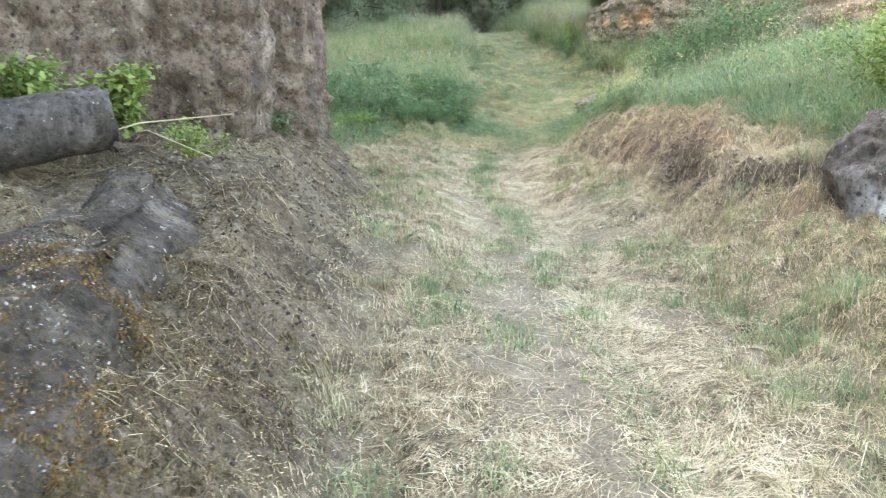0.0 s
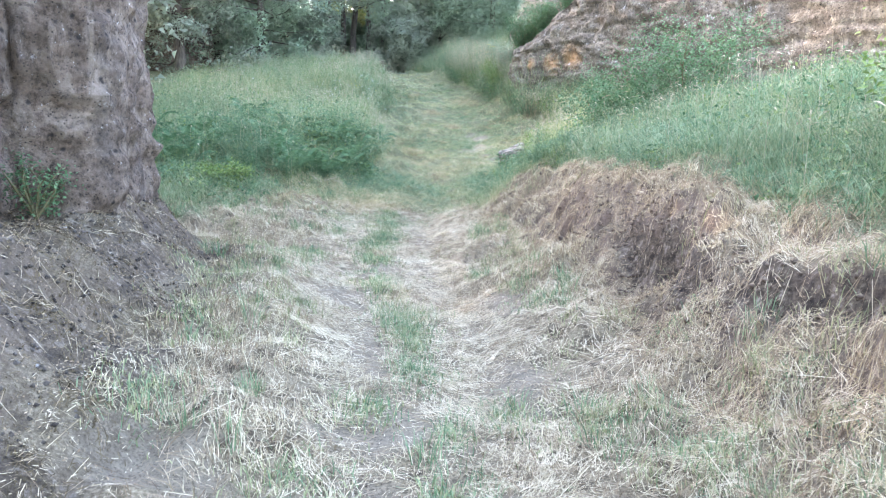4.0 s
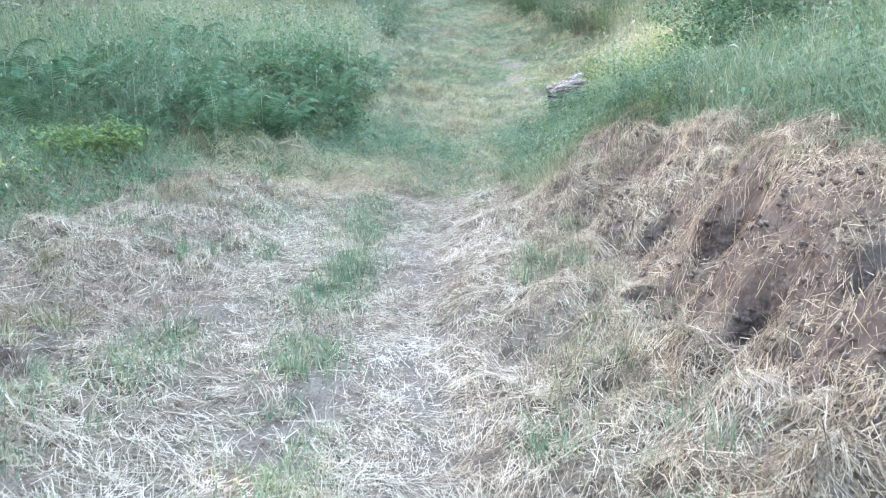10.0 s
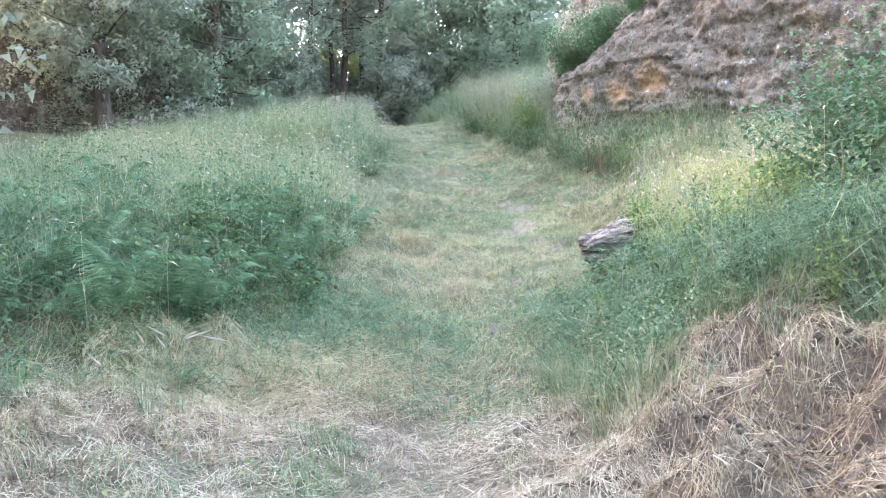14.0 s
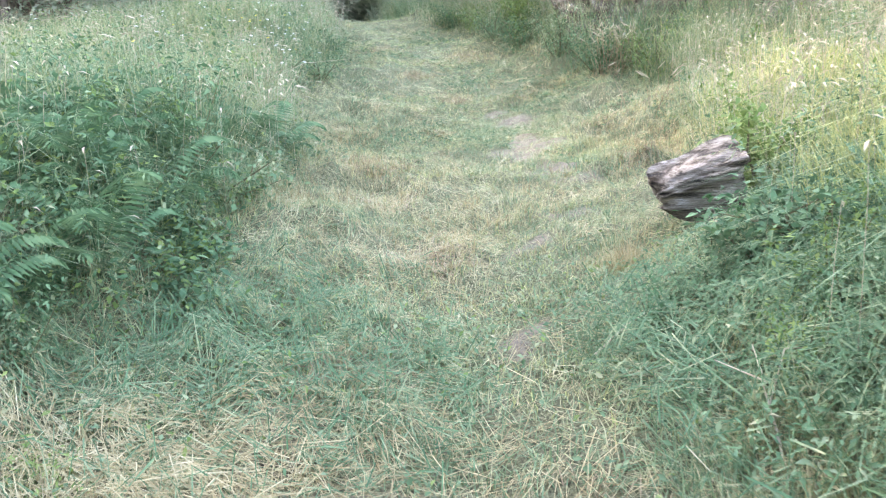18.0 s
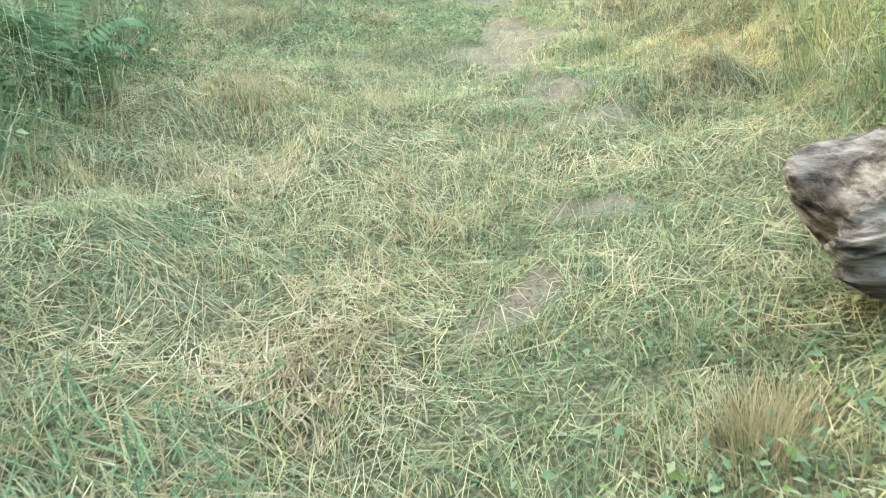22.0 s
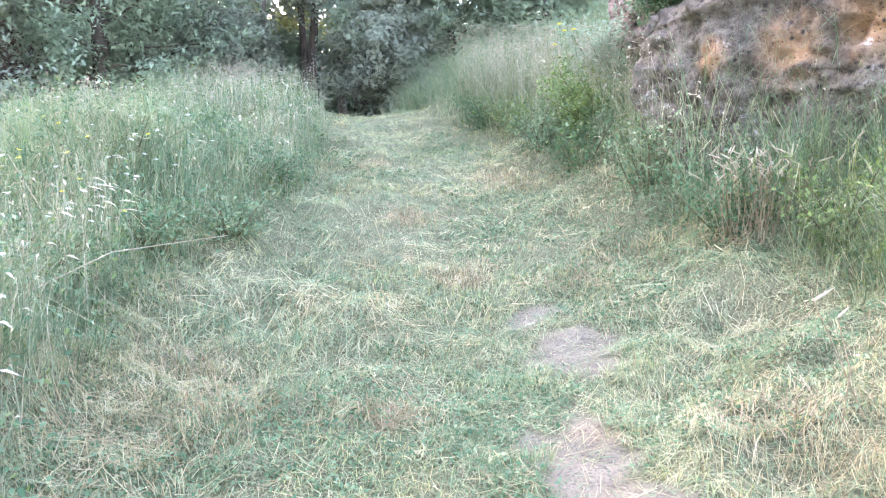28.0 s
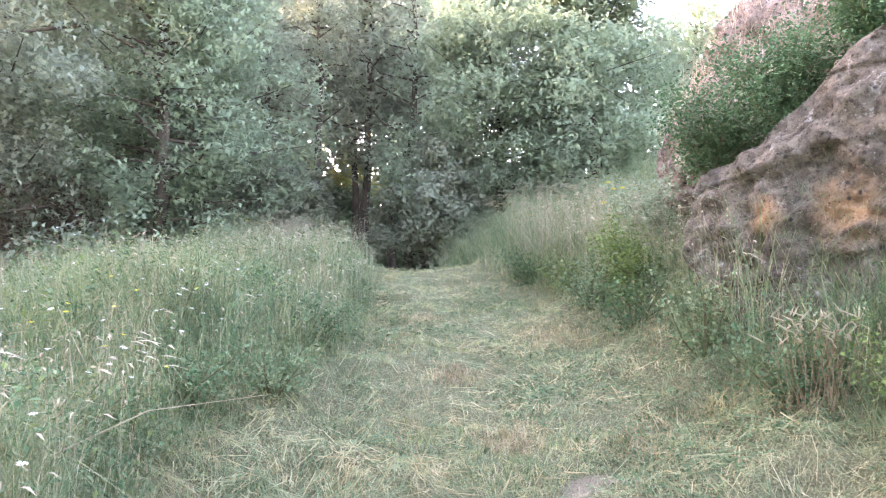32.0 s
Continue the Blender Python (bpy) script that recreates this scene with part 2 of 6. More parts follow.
def ground_material():
    """Trodden pale earth, brown soil on steep banks, a mat of litter elsewhere."""
    m, nt, bsdf = material("earth", 0.97)
    fine = tex(nt, 60, 8, 0.7)
    mid = tex(nt, 5, 8, 0.65)
    big = tex(nt, 0.7, 5, 0.6)
    dust = ramp(nt, mid.outputs[0], [(0.3, (0.155, 0.127, 0.087)), (0.55, (0.24, 0.20, 0.139)), (0.75, (0.32, 0.275, 0.196))])
    litter = ramp(nt, fine.outputs[0], [(0.3, (0.075, 0.058, 0.034)), (0.5, (0.19, 0.152, 0.092)), (0.7, (0.38, 0.32, 0.21))])
    # dark patches painted into the litter as shaded gaps between straw bunches
    gap_shade = tex(nt, 8, 6, 0.65)
    litter = mix(nt, litter, ramp(nt, gap_shade.outputs[0], [(0.40, (0.30, 0.28, 0.25)), (0.52, (1, 1, 1))]), 0.85, "MULTIPLY")
    base = mix(nt, litter, dust, ramp(nt, big.outputs[0], [(0.50, (0, 0, 0)), (0.66, (0.5, 0.5, 0.5))]))
    geo = nt.nodes.new("ShaderNodeNewGeometry")
    sep = nt.nodes.new("ShaderNodeSeparateXYZ")
    nt.links.new(geo.outputs["Normal"], sep.inputs[0])
    soil = ramp(nt, mid.outputs[0], [(0.3, (0.075, 0.055, 0.041)), (0.6, (0.18, 0.136, 0.099)), (0.8, (0.29, 0.23, 0.175))])
    base = mix(nt, soil, base, ramp(nt, sep.outputs[2], [(0.55, (0, 0, 0)), (0.82, (1, 1, 1))]))
    at = nt.nodes.new("ShaderNodeAttribute")
    at.attribute_name = "green"
    turf = ramp(nt, fine.outputs[0], [(0.34, (0.028, 0.036, 0.017)), (0.5, (0.10, 0.115, 0.052)), (0.66, (0.27, 0.265, 0.14))])
    base = mix(nt, base, turf, at.outputs["Fac"])
    ab = nt.nodes.new("ShaderNodeAttribute")
    ab.attribute_name = "bare"
    grit = mix(nt, dust, ramp(nt, fine.outputs[0], [(0.34, (0.40, 0.39, 0.37)), (0.5, (0.92, 0.92, 0.91)), (0.68, (1.1, 1.1, 1.08))]), 1.0, "MULTIPLY")
    base = mix(nt, base, grit, ab.outputs["Fac"])
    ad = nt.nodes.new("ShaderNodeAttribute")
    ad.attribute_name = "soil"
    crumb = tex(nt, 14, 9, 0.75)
    # dark humus on bared soil, also standing for the shade inside burrow mouths
    humus_shade = ramp(nt, crumb.outputs[0], [(0.36, (0.022, 0.017, 0.013)), (0.46, (0.07, 0.053, 0.036)), (0.55, (0.13, 0.102, 0.07)), (0.64, (0.27, 0.23, 0.19))])
    humus_shade = mix(nt, humus_shade, ramp(nt, fine.outputs[0], [(0.36, (0.35, 0.33, 0.3)), (0.55, (1, 1, 1))]), 0.8, "MULTIPLY")
    base = mix(nt, base, humus_shade, ad.outputs["Fac"])
    nt.links.new(base, bsdf.inputs["Base Color"])
    bump(nt, bsdf, [mid.outputs[0], crumb.outputs[0], fine.outputs[0]], [0.6, 0.6, 0.7], [0.06, 0.03, 0.015])
    return m


M_EARTH = ground_material()


def tuff_material(name, tones, orange=(), lichen=0.7, spots=0.6, crust=0.60, tint=((0.24, 0.125, 0.06), (0.50, 0.31, 0.165))):
    """Porous volcanic tuff with lichen, streaks and pits, the pits' shade put into the colour."""
    m, nt, bsdf = material(name, 0.96)
    mid = tex(nt, 1.9, 10, 0.72)
    fine = tex(nt, 15, 10, 0.8)
    lic = tex(nt, 2.6, 9, 0.8)
    spot = tex(nt, 19, 5, 0.7)
    pits = tex(nt, 7, kind="ShaderNodeTexVoronoi")
    small = tex(nt, 24, kind="ShaderNodeTexVoronoi")
    streak = tex(nt, 2.4, 8, 0.65, squash=(1, 1, 0.2))
    a, b, c = tones
    col = ramp(nt, mid.outputs[0], [(0.30, a), (0.5, b), (0.70, c)])
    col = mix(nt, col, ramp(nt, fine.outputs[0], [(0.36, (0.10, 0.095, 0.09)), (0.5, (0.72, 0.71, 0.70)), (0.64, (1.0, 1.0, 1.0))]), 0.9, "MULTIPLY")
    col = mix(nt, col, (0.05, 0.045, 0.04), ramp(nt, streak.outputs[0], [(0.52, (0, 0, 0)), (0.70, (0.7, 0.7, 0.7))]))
    pale = tex(nt, 3.1, 8, 0.7, squash=(1, 1, 0.25))
    col = mix(nt, col, c, ramp(nt, pale.outputs[0], [(0.55, (0, 0, 0)), (0.66, (0.5, 0.5, 0.5))]))
    if orange:
        big = tex(nt, 2.6, 6, 0.7)
        where = None
        for place, reach in orange:
            dist = nt.nodes.new("ShaderNodeVectorMath")
            dist.operation = "DISTANCE"
            nt.links.new(nt.nodes.new("ShaderNodeNewGeometry").outputs["Position"], dist.inputs[0])
            dist.inputs[1].default_value = place
            rng = nt.nodes.new("ShaderNodeMapRange")
            nt.links.new(dist.outputs["Value"], rng.inputs[0])
            rng.inputs[1].default_value, rng.inputs[2].default_value = reach, reach * 0.3
            if where is not None:
                top = nt.nodes.new("ShaderNodeMath")
                top.operation = "MAXIMUM"
                nt.links.new(where, top.inputs[0])
                nt.links.new(rng.outputs[0], top.inputs[1])
                where = top.outputs[0]
            else:
                where = rng.outputs[0]
        both = nt.nodes.new("ShaderNodeMath")
        both.operation = "MULTIPLY"
        nt.links.new(where, both.inputs[0])
        nt.links.new(ramp(nt, big.outputs[0], [(0.36, (0, 0, 0)), (0.52, (0.95, 0.95, 0.95))]), both.inputs[1])
        col = mix(nt, col, ramp(nt, fine.outputs[0], [(0.3, tint[0]), (0.7, tint[1])]), both.outputs[0])
    col = mix(nt, col, (0.50, 0.48, 0.44), ramp(nt, lic.outputs[0], [(crust, (0, 0, 0)), (crust + 0.07, (lichen,) * 3)]))
    col = mix(nt, col, (0.58, 0.57, 0.53), ramp(nt, spot.outputs[0], [(0.64, (0, 0, 0)), (0.68, (spots,) * 3)]))
    # hollows coloured near black: their shade is painted in with the bump pattern
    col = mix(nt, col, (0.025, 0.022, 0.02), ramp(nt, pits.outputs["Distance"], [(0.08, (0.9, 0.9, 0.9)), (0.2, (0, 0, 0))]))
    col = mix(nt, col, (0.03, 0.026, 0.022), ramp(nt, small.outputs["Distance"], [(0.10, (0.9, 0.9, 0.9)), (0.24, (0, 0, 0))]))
    nt.links.new(col, bsdf.inputs["Base Color"])
    bump(nt, bsdf, [mid.outputs[0], pits.outputs["Distance"], small.outputs["Distance"], fine.outputs[0]], [0.8, 0.6, 0.5, 0.8], [0.15, 0.05, 0.02, 0.025])
    return m


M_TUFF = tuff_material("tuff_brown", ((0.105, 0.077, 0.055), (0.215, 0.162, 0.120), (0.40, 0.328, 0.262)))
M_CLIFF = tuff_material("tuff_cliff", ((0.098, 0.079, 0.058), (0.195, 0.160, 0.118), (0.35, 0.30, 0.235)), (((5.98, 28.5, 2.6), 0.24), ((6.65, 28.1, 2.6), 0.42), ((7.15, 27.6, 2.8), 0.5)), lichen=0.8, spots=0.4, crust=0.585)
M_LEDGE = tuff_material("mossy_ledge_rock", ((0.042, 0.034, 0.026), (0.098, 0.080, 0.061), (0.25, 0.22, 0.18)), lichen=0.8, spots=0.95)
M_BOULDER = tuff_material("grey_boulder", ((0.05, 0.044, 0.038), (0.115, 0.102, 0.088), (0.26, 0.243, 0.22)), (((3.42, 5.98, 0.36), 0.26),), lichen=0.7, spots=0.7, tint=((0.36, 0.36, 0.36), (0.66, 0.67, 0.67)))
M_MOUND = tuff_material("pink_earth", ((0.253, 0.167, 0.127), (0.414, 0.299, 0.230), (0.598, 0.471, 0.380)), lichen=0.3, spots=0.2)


def wood_material():
    m, nt, bsdf = material("weathered_wood", 0.9)
    grain = tex(nt, 9, 9, 0.7, squash=(0.35, 1, 3.2))
    fine = tex(nt, 45, 6, 0.7, squash=(0.3, 1, 2.5))
    col = ramp(nt, grain.outputs[0], [(0.36, (0.020, 0.016, 0.011)), (0.45, (0.12, 0.098, 0.072)), (0.55, (0.29, 0.25, 0.20)), (0.70, (0.50, 0.46, 0.40))])
    nt.links.new(col, bsdf.inputs["Base Color"])
    bump(nt, bsdf, [grain.outputs[0], fine.outputs[0]], [1.0, 0.6], [0.06, 0.01])
    return m


M_WOOD = wood_material()

# ---- the lie of the land ----
# seven lines along the lane, each in rows of y, x, z
LEFT_FAR = [(-8, -3, 0.8), (0, -3, 0.7), (3, -3, 0.72), (5, -3, 0.74), (6.5, -3, 0.8), (8, -3, 0.85), (9.3, -3, 0.7), (11, -3, 0.6), (12.2, -3, 0.4), (13.4, -4, 0.1), (15.7, -5, 0.4), (17.5, -5, 0.8), (19.5, -5, 1), (22.5, -5, 1.05), (26.2, -5, 1), (29, -5, 1.15), (33, -5, 1.6), (36, -5, 2), (40, -7, 2.3), (60, -9, 2.6)]
LEFT_BANK = [(-8, -1.2, 0.4), (0, -1.15, 0.22), (3, -1.15, 0.22), (5, -1.25, 0.32), (6.5, -1.3, 0.52), (8, -1.35, 0.6), (9.3, -1.4, 0.45), (11, -1.45, 0.42), (12.2, -1.45, 0.32), (13.4, -2.2, -0.02), (15.7, -2.2, -0.05), (17.5, -1, 0.1), (19.5, 0, 0.3), (22.5, 0.7, 0.55), (26.2, 0.5, 0.8), (29, 0.5, 1.6), (33, 0.9, 2.2), (36, 0.6, 2.6), (40, -1, 2.5), (60, -4, 2.3)]
LEFT_TOE = [(-8, -0.6, -0.2), (0, -0.35, -0.27), (3, -0.38, -0.32), (5, -0.38, -0.3), (6.5, -0.45, -0.18), (8, -0.5, -0.1), (9.3, -0.65, -0.1), (11, -0.72, -0.18), (12.2, -0.95, -0.26), (13.4, -1, -0.32), (15.7, -0.4, -0.24), (17.5, 0.5, -0.28), (19.5, 1.2, -0.12), (22.5, 1.7, 0.2), (26.2, 1.7, 0.42), (29, 2.2, 0.95), (33, 2.2, 1.85), (36, 1.7, 2.45), (40, 0.4, 2.4), (60, -2, 2.2)]
MIDDLE = [(-8, 0.8, -0.2), (0, 0.9, -0.27), (3, 1, -0.33), (5, 1, -0.38), (6.5, 1, -0.4), (8, 1.2, -0.4), (9.3, 1.3, -0.42), (11, 1.5, -0.49), (12.2, 1.58, -0.48), (13.4, 1.6, -0.48), (15.7, 1.75, -0.46), (17.5, 2, -0.38), (19.5, 2.5, -0.22), (22.5, 3.2, 0.1), (26.2, 3.7, 0.3), (29, 3.85, 0.86), (33, 3.6, 1.75), (36, 2.9, 2.4), (40, 1.5, 2.45), (60, 0, 2.2)]
RIGHT_TOE = [(-8, 2, -0.2), (0, 2, -0.25), (3, 2.1, -0.3), (5, 2.1, -0.35), (6.5, 2.2, -0.28), (8, 2.45, -0.16), (9.3, 2.72, -0.1), (11, 2.8, -0.06), (12.2, 2.8, -0.1), (13.4, 2.75, -0.1), (15.7, 2.65, -0.22), (17.5, 2.9, -0.2), (19.5, 3.4, -0.08), (22.5, 4.2, 0.24), (26.2, 5.15, 0.46), (29, 5, 1), (33, 4.4, 1.85), (36, 3.7, 2.5), (40, 2.6, 2.5), (60, 2, 2.3)]
RIGHT_BANK = [(-8, 3.2, 0.2), (0, 3.2, 0.15), (3, 3.2, 0.1), (5, 3.2, 0.15), (6.5, 3.1, 0.26), (8, 3.2, 0.48), (9.3, 3.25, 0.52), (11, 3.35, 0.64), (12.2, 3.4, 0.55), (13.4, 3.45, 0.48), (15.7, 3.55, 0.46), (17.5, 3.9, 0.36), (19.5, 4.6, 0.3), (22.5, 5.4, 0.5), (26.2, 6.3, 0.85), (29, 5.9, 1.65), (33, 5.6, 2.3), (36, 5, 2.8), (40, 4.5, 2.9), (60, 5, 2.8)]
RIGHT_FAR = [(-8, 6, 0.9), (0, 6, 1), (3, 6, 1.1), (5, 6, 1.2), (6.5, 6, 1.3), (8, 6, 1.4), (9.3, 6, 1.5), (11, 6, 1.6), (12.2, 6, 1.55), (13.4, 6, 1.5), (15.7, 6.5, 1.4), (17.5, 7, 1.1), (19.5, 7.5, 1), (22.5, 8, 1.1), (26.2, 8, 1.6), (29, 8, 2.8), (33, 8, 3.2), (36, 8, 3.6), (40, 8, 4.4), (60, 9, 4.2)]
LINES = [np.array(line, float) for line in (LEFT_FAR, LEFT_BANK, LEFT_TOE, MIDDLE, RIGHT_TOE, RIGHT_BANK, RIGHT_FAR)]
PY = LINES[0][:, 0]


def rut_right(y):
    return np.interp(y, [0, 4, 7, 10, 12, 15, 18], [1.2, 1.25, 1.35, 1.65, 1.52, 1.65, 2.1])


def rut_left(y):
    return np.interp(y, [0, 5, 7, 10, 13, 16], [0.6, 0.75, 0.66, 0.6, 0.5, 0.6])


def strip_mid(y):
    return np.interp(y, [0, 5.5, 7.4, 9, 11.2, 13, 14.5, 16], [1.1, 1.15, 1.12, 1.08, 0.9, 0.88, 1.1, 1.2])


# burrow mouths in the bank: x, y, radius, depth
BURROWS = [(3.09, 12.75, 0.19, 0.5), (3.27, 11.35, 0.17, 0.5), (2.96, 10.85, 0.11, 0.16), (2.94, 11.85, 0.11, 0.2), (2.68, 12.6, 0.12, 0.2), (3.02, 13.5, 0.1, 0.2), (3.0, 9.5, 0.12, 0.25)]


def scar(x, y):
    """The eroded step along the bank: its place across and how much of it there is."""
    line = np.interp(y, [5.5, 7, 8, 9.7, 11, 13.2, 15, 16], [3.45, 3.25, 2.98, 3.0, 3.12, 3.12, 3.2, 3.1]) + (vnoise(y, y * 0 + 3, 0.5, 21) - 0.5) * 0.22
    return x - line, smooth(5.8, 6.8, y) * smooth(11.6, 9.6, y) * (0.35 + 0.65 * vnoise(y, y * 0, 0.9, 22))


def height(x, y, rough=True):
    x, y = np.asarray(x, float), np.asarray(y, float)
    yc = np.clip(y, PY[0], PY[-1])
    xs = [np.interp(yc, PY, line[:, 1]) for line in LINES]
    zs = [np.interp(yc, PY, line[:, 2]) for line in LINES]
    z = zs[0] + np.clip(xs[0] - x, 0, 40) * 0.10
    for k in range(6):
        t = (x - xs[k]) / (xs[k + 1] - xs[k])
        if k in (0, 4, 5):
            w = t
        else:
            w = t * 0.55 + 0.45 * t * t * (3 - 2 * t)
        z = np.where((t >= 0) & (t < 1), zs[k] + (zs[k + 1] - zs[k]) * w, z)
    z = np.where(x >= xs[6], zs[6] + np.clip(x - xs[6], 0, 40) * 0.22, z)
    if rough:
        off = smooth(0.55, 1.2, np.abs(x - np.minimum(xs[3], strip_mid(y) + np.clip(y - 16, 0, 9))))
        z = z + (vnoise(x, y, 0.9, 1) - 0.5) * (0.05 + 0.16 * off) + (vnoise(x, y, 0.28, 2) - 0.5) * (0.03 + 0.13 * off)
        z = z + (vnoise(x, y, 0.12, 3) - 0.5) * (0.012 + 0.06 * off)
        z = z + ((vnoise(x, y, 0.4, 5) - 0.5) * 0.09 + (vnoise(x, y, 0.16, 6) - 0.5) * 0.05) * smooth(17, 18.5, y)
        bank = smooth(2.35, 2.75, x) * smooth(4.3, 3.7, x) * smooth(17, 15.5, y) * smooth(3.5, 6, y)
        z = z + bank * ((vnoise(x, y, 0.36, 7) - 0.5) * 0.26 + (vnoise(x, y, 0.15, 8) - 0.5) * 0.13)
        # two shallow wheel ruts
        rut = np.exp(-((x - rut_right(y)) / 0.2) ** 2) + 0.8 * np.exp(-((x - rut_left(y)) / 0.2) ** 2)
        z = z - 0.035 * rut
        # burrow mouths in the bank
        for bx, by, r, dpt in BURROWS:
            z = z - dpt * np.exp(-(((x - bx) ** 2 + (y - by) ** 2) / (r * r)) ** 1.7)
        off, much = scar(x, y)
        z = z + 0.2 * much * (smooth(-0.05, 0.05, off) - 0.5) * np.exp(-(off / 0.45) ** 2)
    return z


def edge_left(y):
    """Where the uncut growth begins on the one side of the lane."""
    return np.interp(y, [12.5, 14.2, 15.6, 17, 18.2, 19, 20.4, 22.5, 24, 25, 26.5, 27.5, 30, 33, 36, 40, 60], [-2.2, -1.3, -0.95, -0.25, 0.3, 0.75, 1.15, 1.45, 1.5, 1.25, 1.15, 1.3, 1.95, 2.05, 1.8, 0.5, -1.5])


def edge_right(y):
    return np.interp(y, [-8, 5, 7, 9, 11, 13, 14.5, 15.5, 16.5, 18, 20, 22, 23.5, 25, 26.6, 27.4, 28.5, 31.4, 33.7, 36, 40, 60], [4.2, 3.9, 3.6, 3.5, 3.55, 3.65, 3.62, 3.5, 3.15, 3.3, 4.2, 4.7, 5.3, 5.9, 6.0, 5.7, 5.5, 5.15, 4.4, 3.8, 2.6, 2.5])


# trodden bare places: x, y, half width, half length
BARE = [(0.75, 6.0, 0.42, 0.75), (0.68, 4.7, 0.38, 1.0), (0.85, 3.2, 0.25, 0.7), (0.72, 7.4, 0.3, 0.35), (1.6, 8.0, 0.16, 0.7), (0.75, 9.0, 0.14, 0.8), (1.9, 10.1, 0.2, 0.5), (0.9, 12.0, 0.12, 0.9),
        (1.5, 12.2, 0.13, 0.5), (1.7, 9.7, 0.26, 0.24), (0.6, 10.6, 0.16, 0.5), (1.73, 5.6, 0.2, 0.3), (-0.25, 6.75, 0.3, 0.25), (1.6, 14.4, 0.14, 0.7), (2.88, 20.3, 0.15, 0.13), (2.6, 18.9, 0.17, 0.15), (2.04, 17.12, 0.16, 0.13), (3.48, 20.97, 0.17, 0.14), (3.68, 23.45, 0.31, 0.5), (3.9, 24.5, 0.22, 0.85), (3.74, 22.55, 0.24, 0.24),
        (4.23, 26.15, 0.3, 0.45), (4.19, 27.1, 0.28, 0.2), (3.72, 21.85, 0.2, 0.12)]


def bare_share(x, y):
    wx, wy = x + (vnoise(x, y, 0.3, 81) - 0.5) * 0.3 + (vnoise(x, y, 0.1, 85) - 0.5) * 0.16, y + (vnoise(x, y, 0.35, 83) - 0.5) * 0.4 + (vnoise(x, y, 0.1, 86) - 0.5) * 0.2
    out = np.zeros_like(np.asarray(x, float))
    for bx, by, a, b in BARE:
        out = np.maximum(out, smooth(1.25, 0.75, np.hypot((wx - bx) / a, (wy - by) / b)))
    return out


def green_share(x, y):
    g = smooth(15.7, 18.2, y + (vnoise(x, y, 1.4, 9) - 0.5) * 2.6 + (vnoise(x, y, 0.35, 10) - 0.5) * 1.6)
    return np.clip(g * (1 - smooth(2.5, 2.9, x) * smooth(16.8, 15.9, y)), 0, 1)


def build_ground():
    def axis(lo, hi, step, reach):
        core = np.arange(lo, hi + step / 2, step)
        grow = step * 1.28 ** np.arange(1, 30)
        far = np.cumsum(grow)
        far = far[far < reach]
        return np.concatenate([(lo - far)[::-1], core, hi + far])
    ax, ay = axis(-3.2, 6.4, 0.075, 900), axis(-1.5, 38, 0.085, 1500)
    ax = np.sort(np.concatenate([ax[(ax < 2.48) | (ax > 3.62)], np.arange(2.5, 3.6, 0.038)]))
    gx, gy = np.meshgrid(ax, ay)
    x, y = gx.ravel(), gy.ravel()
    z = height(x, y)
    far = smooth(70, 260, np.hypot(x, y - 20))
    z = z * (1 - far) + 1.5 * far
    nx, ny = len(ax), len(ay)
    i = (np.arange(ny - 1)[:, None] * nx + np.arange(nx - 1)[None, :]).ravel()
    me = mesh_np("ground", np.stack([x, y, z], 1), [np.stack([i, i + 1, i + nx + 1, i + nx], 1)])
    at = me.attributes.new("green", "FLOAT", "POINT")
    g = green_share(x, y)
    grown = np.maximum(smooth(0.1, -0.3, x - edge_left(y)) * (y > 13), smooth(-0.1, 0.3, x - edge_right(y)))
    at.data.foreach_set("value", np.clip(0.75 * np.maximum(g, grown), 0, 1).astype(np.float32))
    ab = me.attributes.new("bare", "FLOAT", "POINT")
    trodden = np.maximum(0.75 * np.exp(-((x - rut_right(y)) / 0.26) ** 2), 0.55 * np.exp(-((x - rut_left(y)) / 0.2) ** 2)) * smooth(17.5, 16, y)
    ab.data.foreach_set("value", np.maximum(bare_share(x, y), trodden).astype(np.float32))
    asoil_shade = me.attributes.new("soil", "FLOAT", "POINT")
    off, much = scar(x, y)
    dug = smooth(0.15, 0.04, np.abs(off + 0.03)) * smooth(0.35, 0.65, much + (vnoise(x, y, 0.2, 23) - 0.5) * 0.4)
    # burrow mouths: the shade inside is put into the ground colour
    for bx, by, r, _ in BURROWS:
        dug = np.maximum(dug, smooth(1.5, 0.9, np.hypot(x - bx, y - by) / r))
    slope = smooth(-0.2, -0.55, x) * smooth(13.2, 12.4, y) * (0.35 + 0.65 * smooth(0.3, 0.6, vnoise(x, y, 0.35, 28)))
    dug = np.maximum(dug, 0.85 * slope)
    asoil_shade.data.foreach_set("value", dug.astype(np.float32))
    shade(me)
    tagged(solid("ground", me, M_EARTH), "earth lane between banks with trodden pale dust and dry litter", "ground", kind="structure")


build_ground()


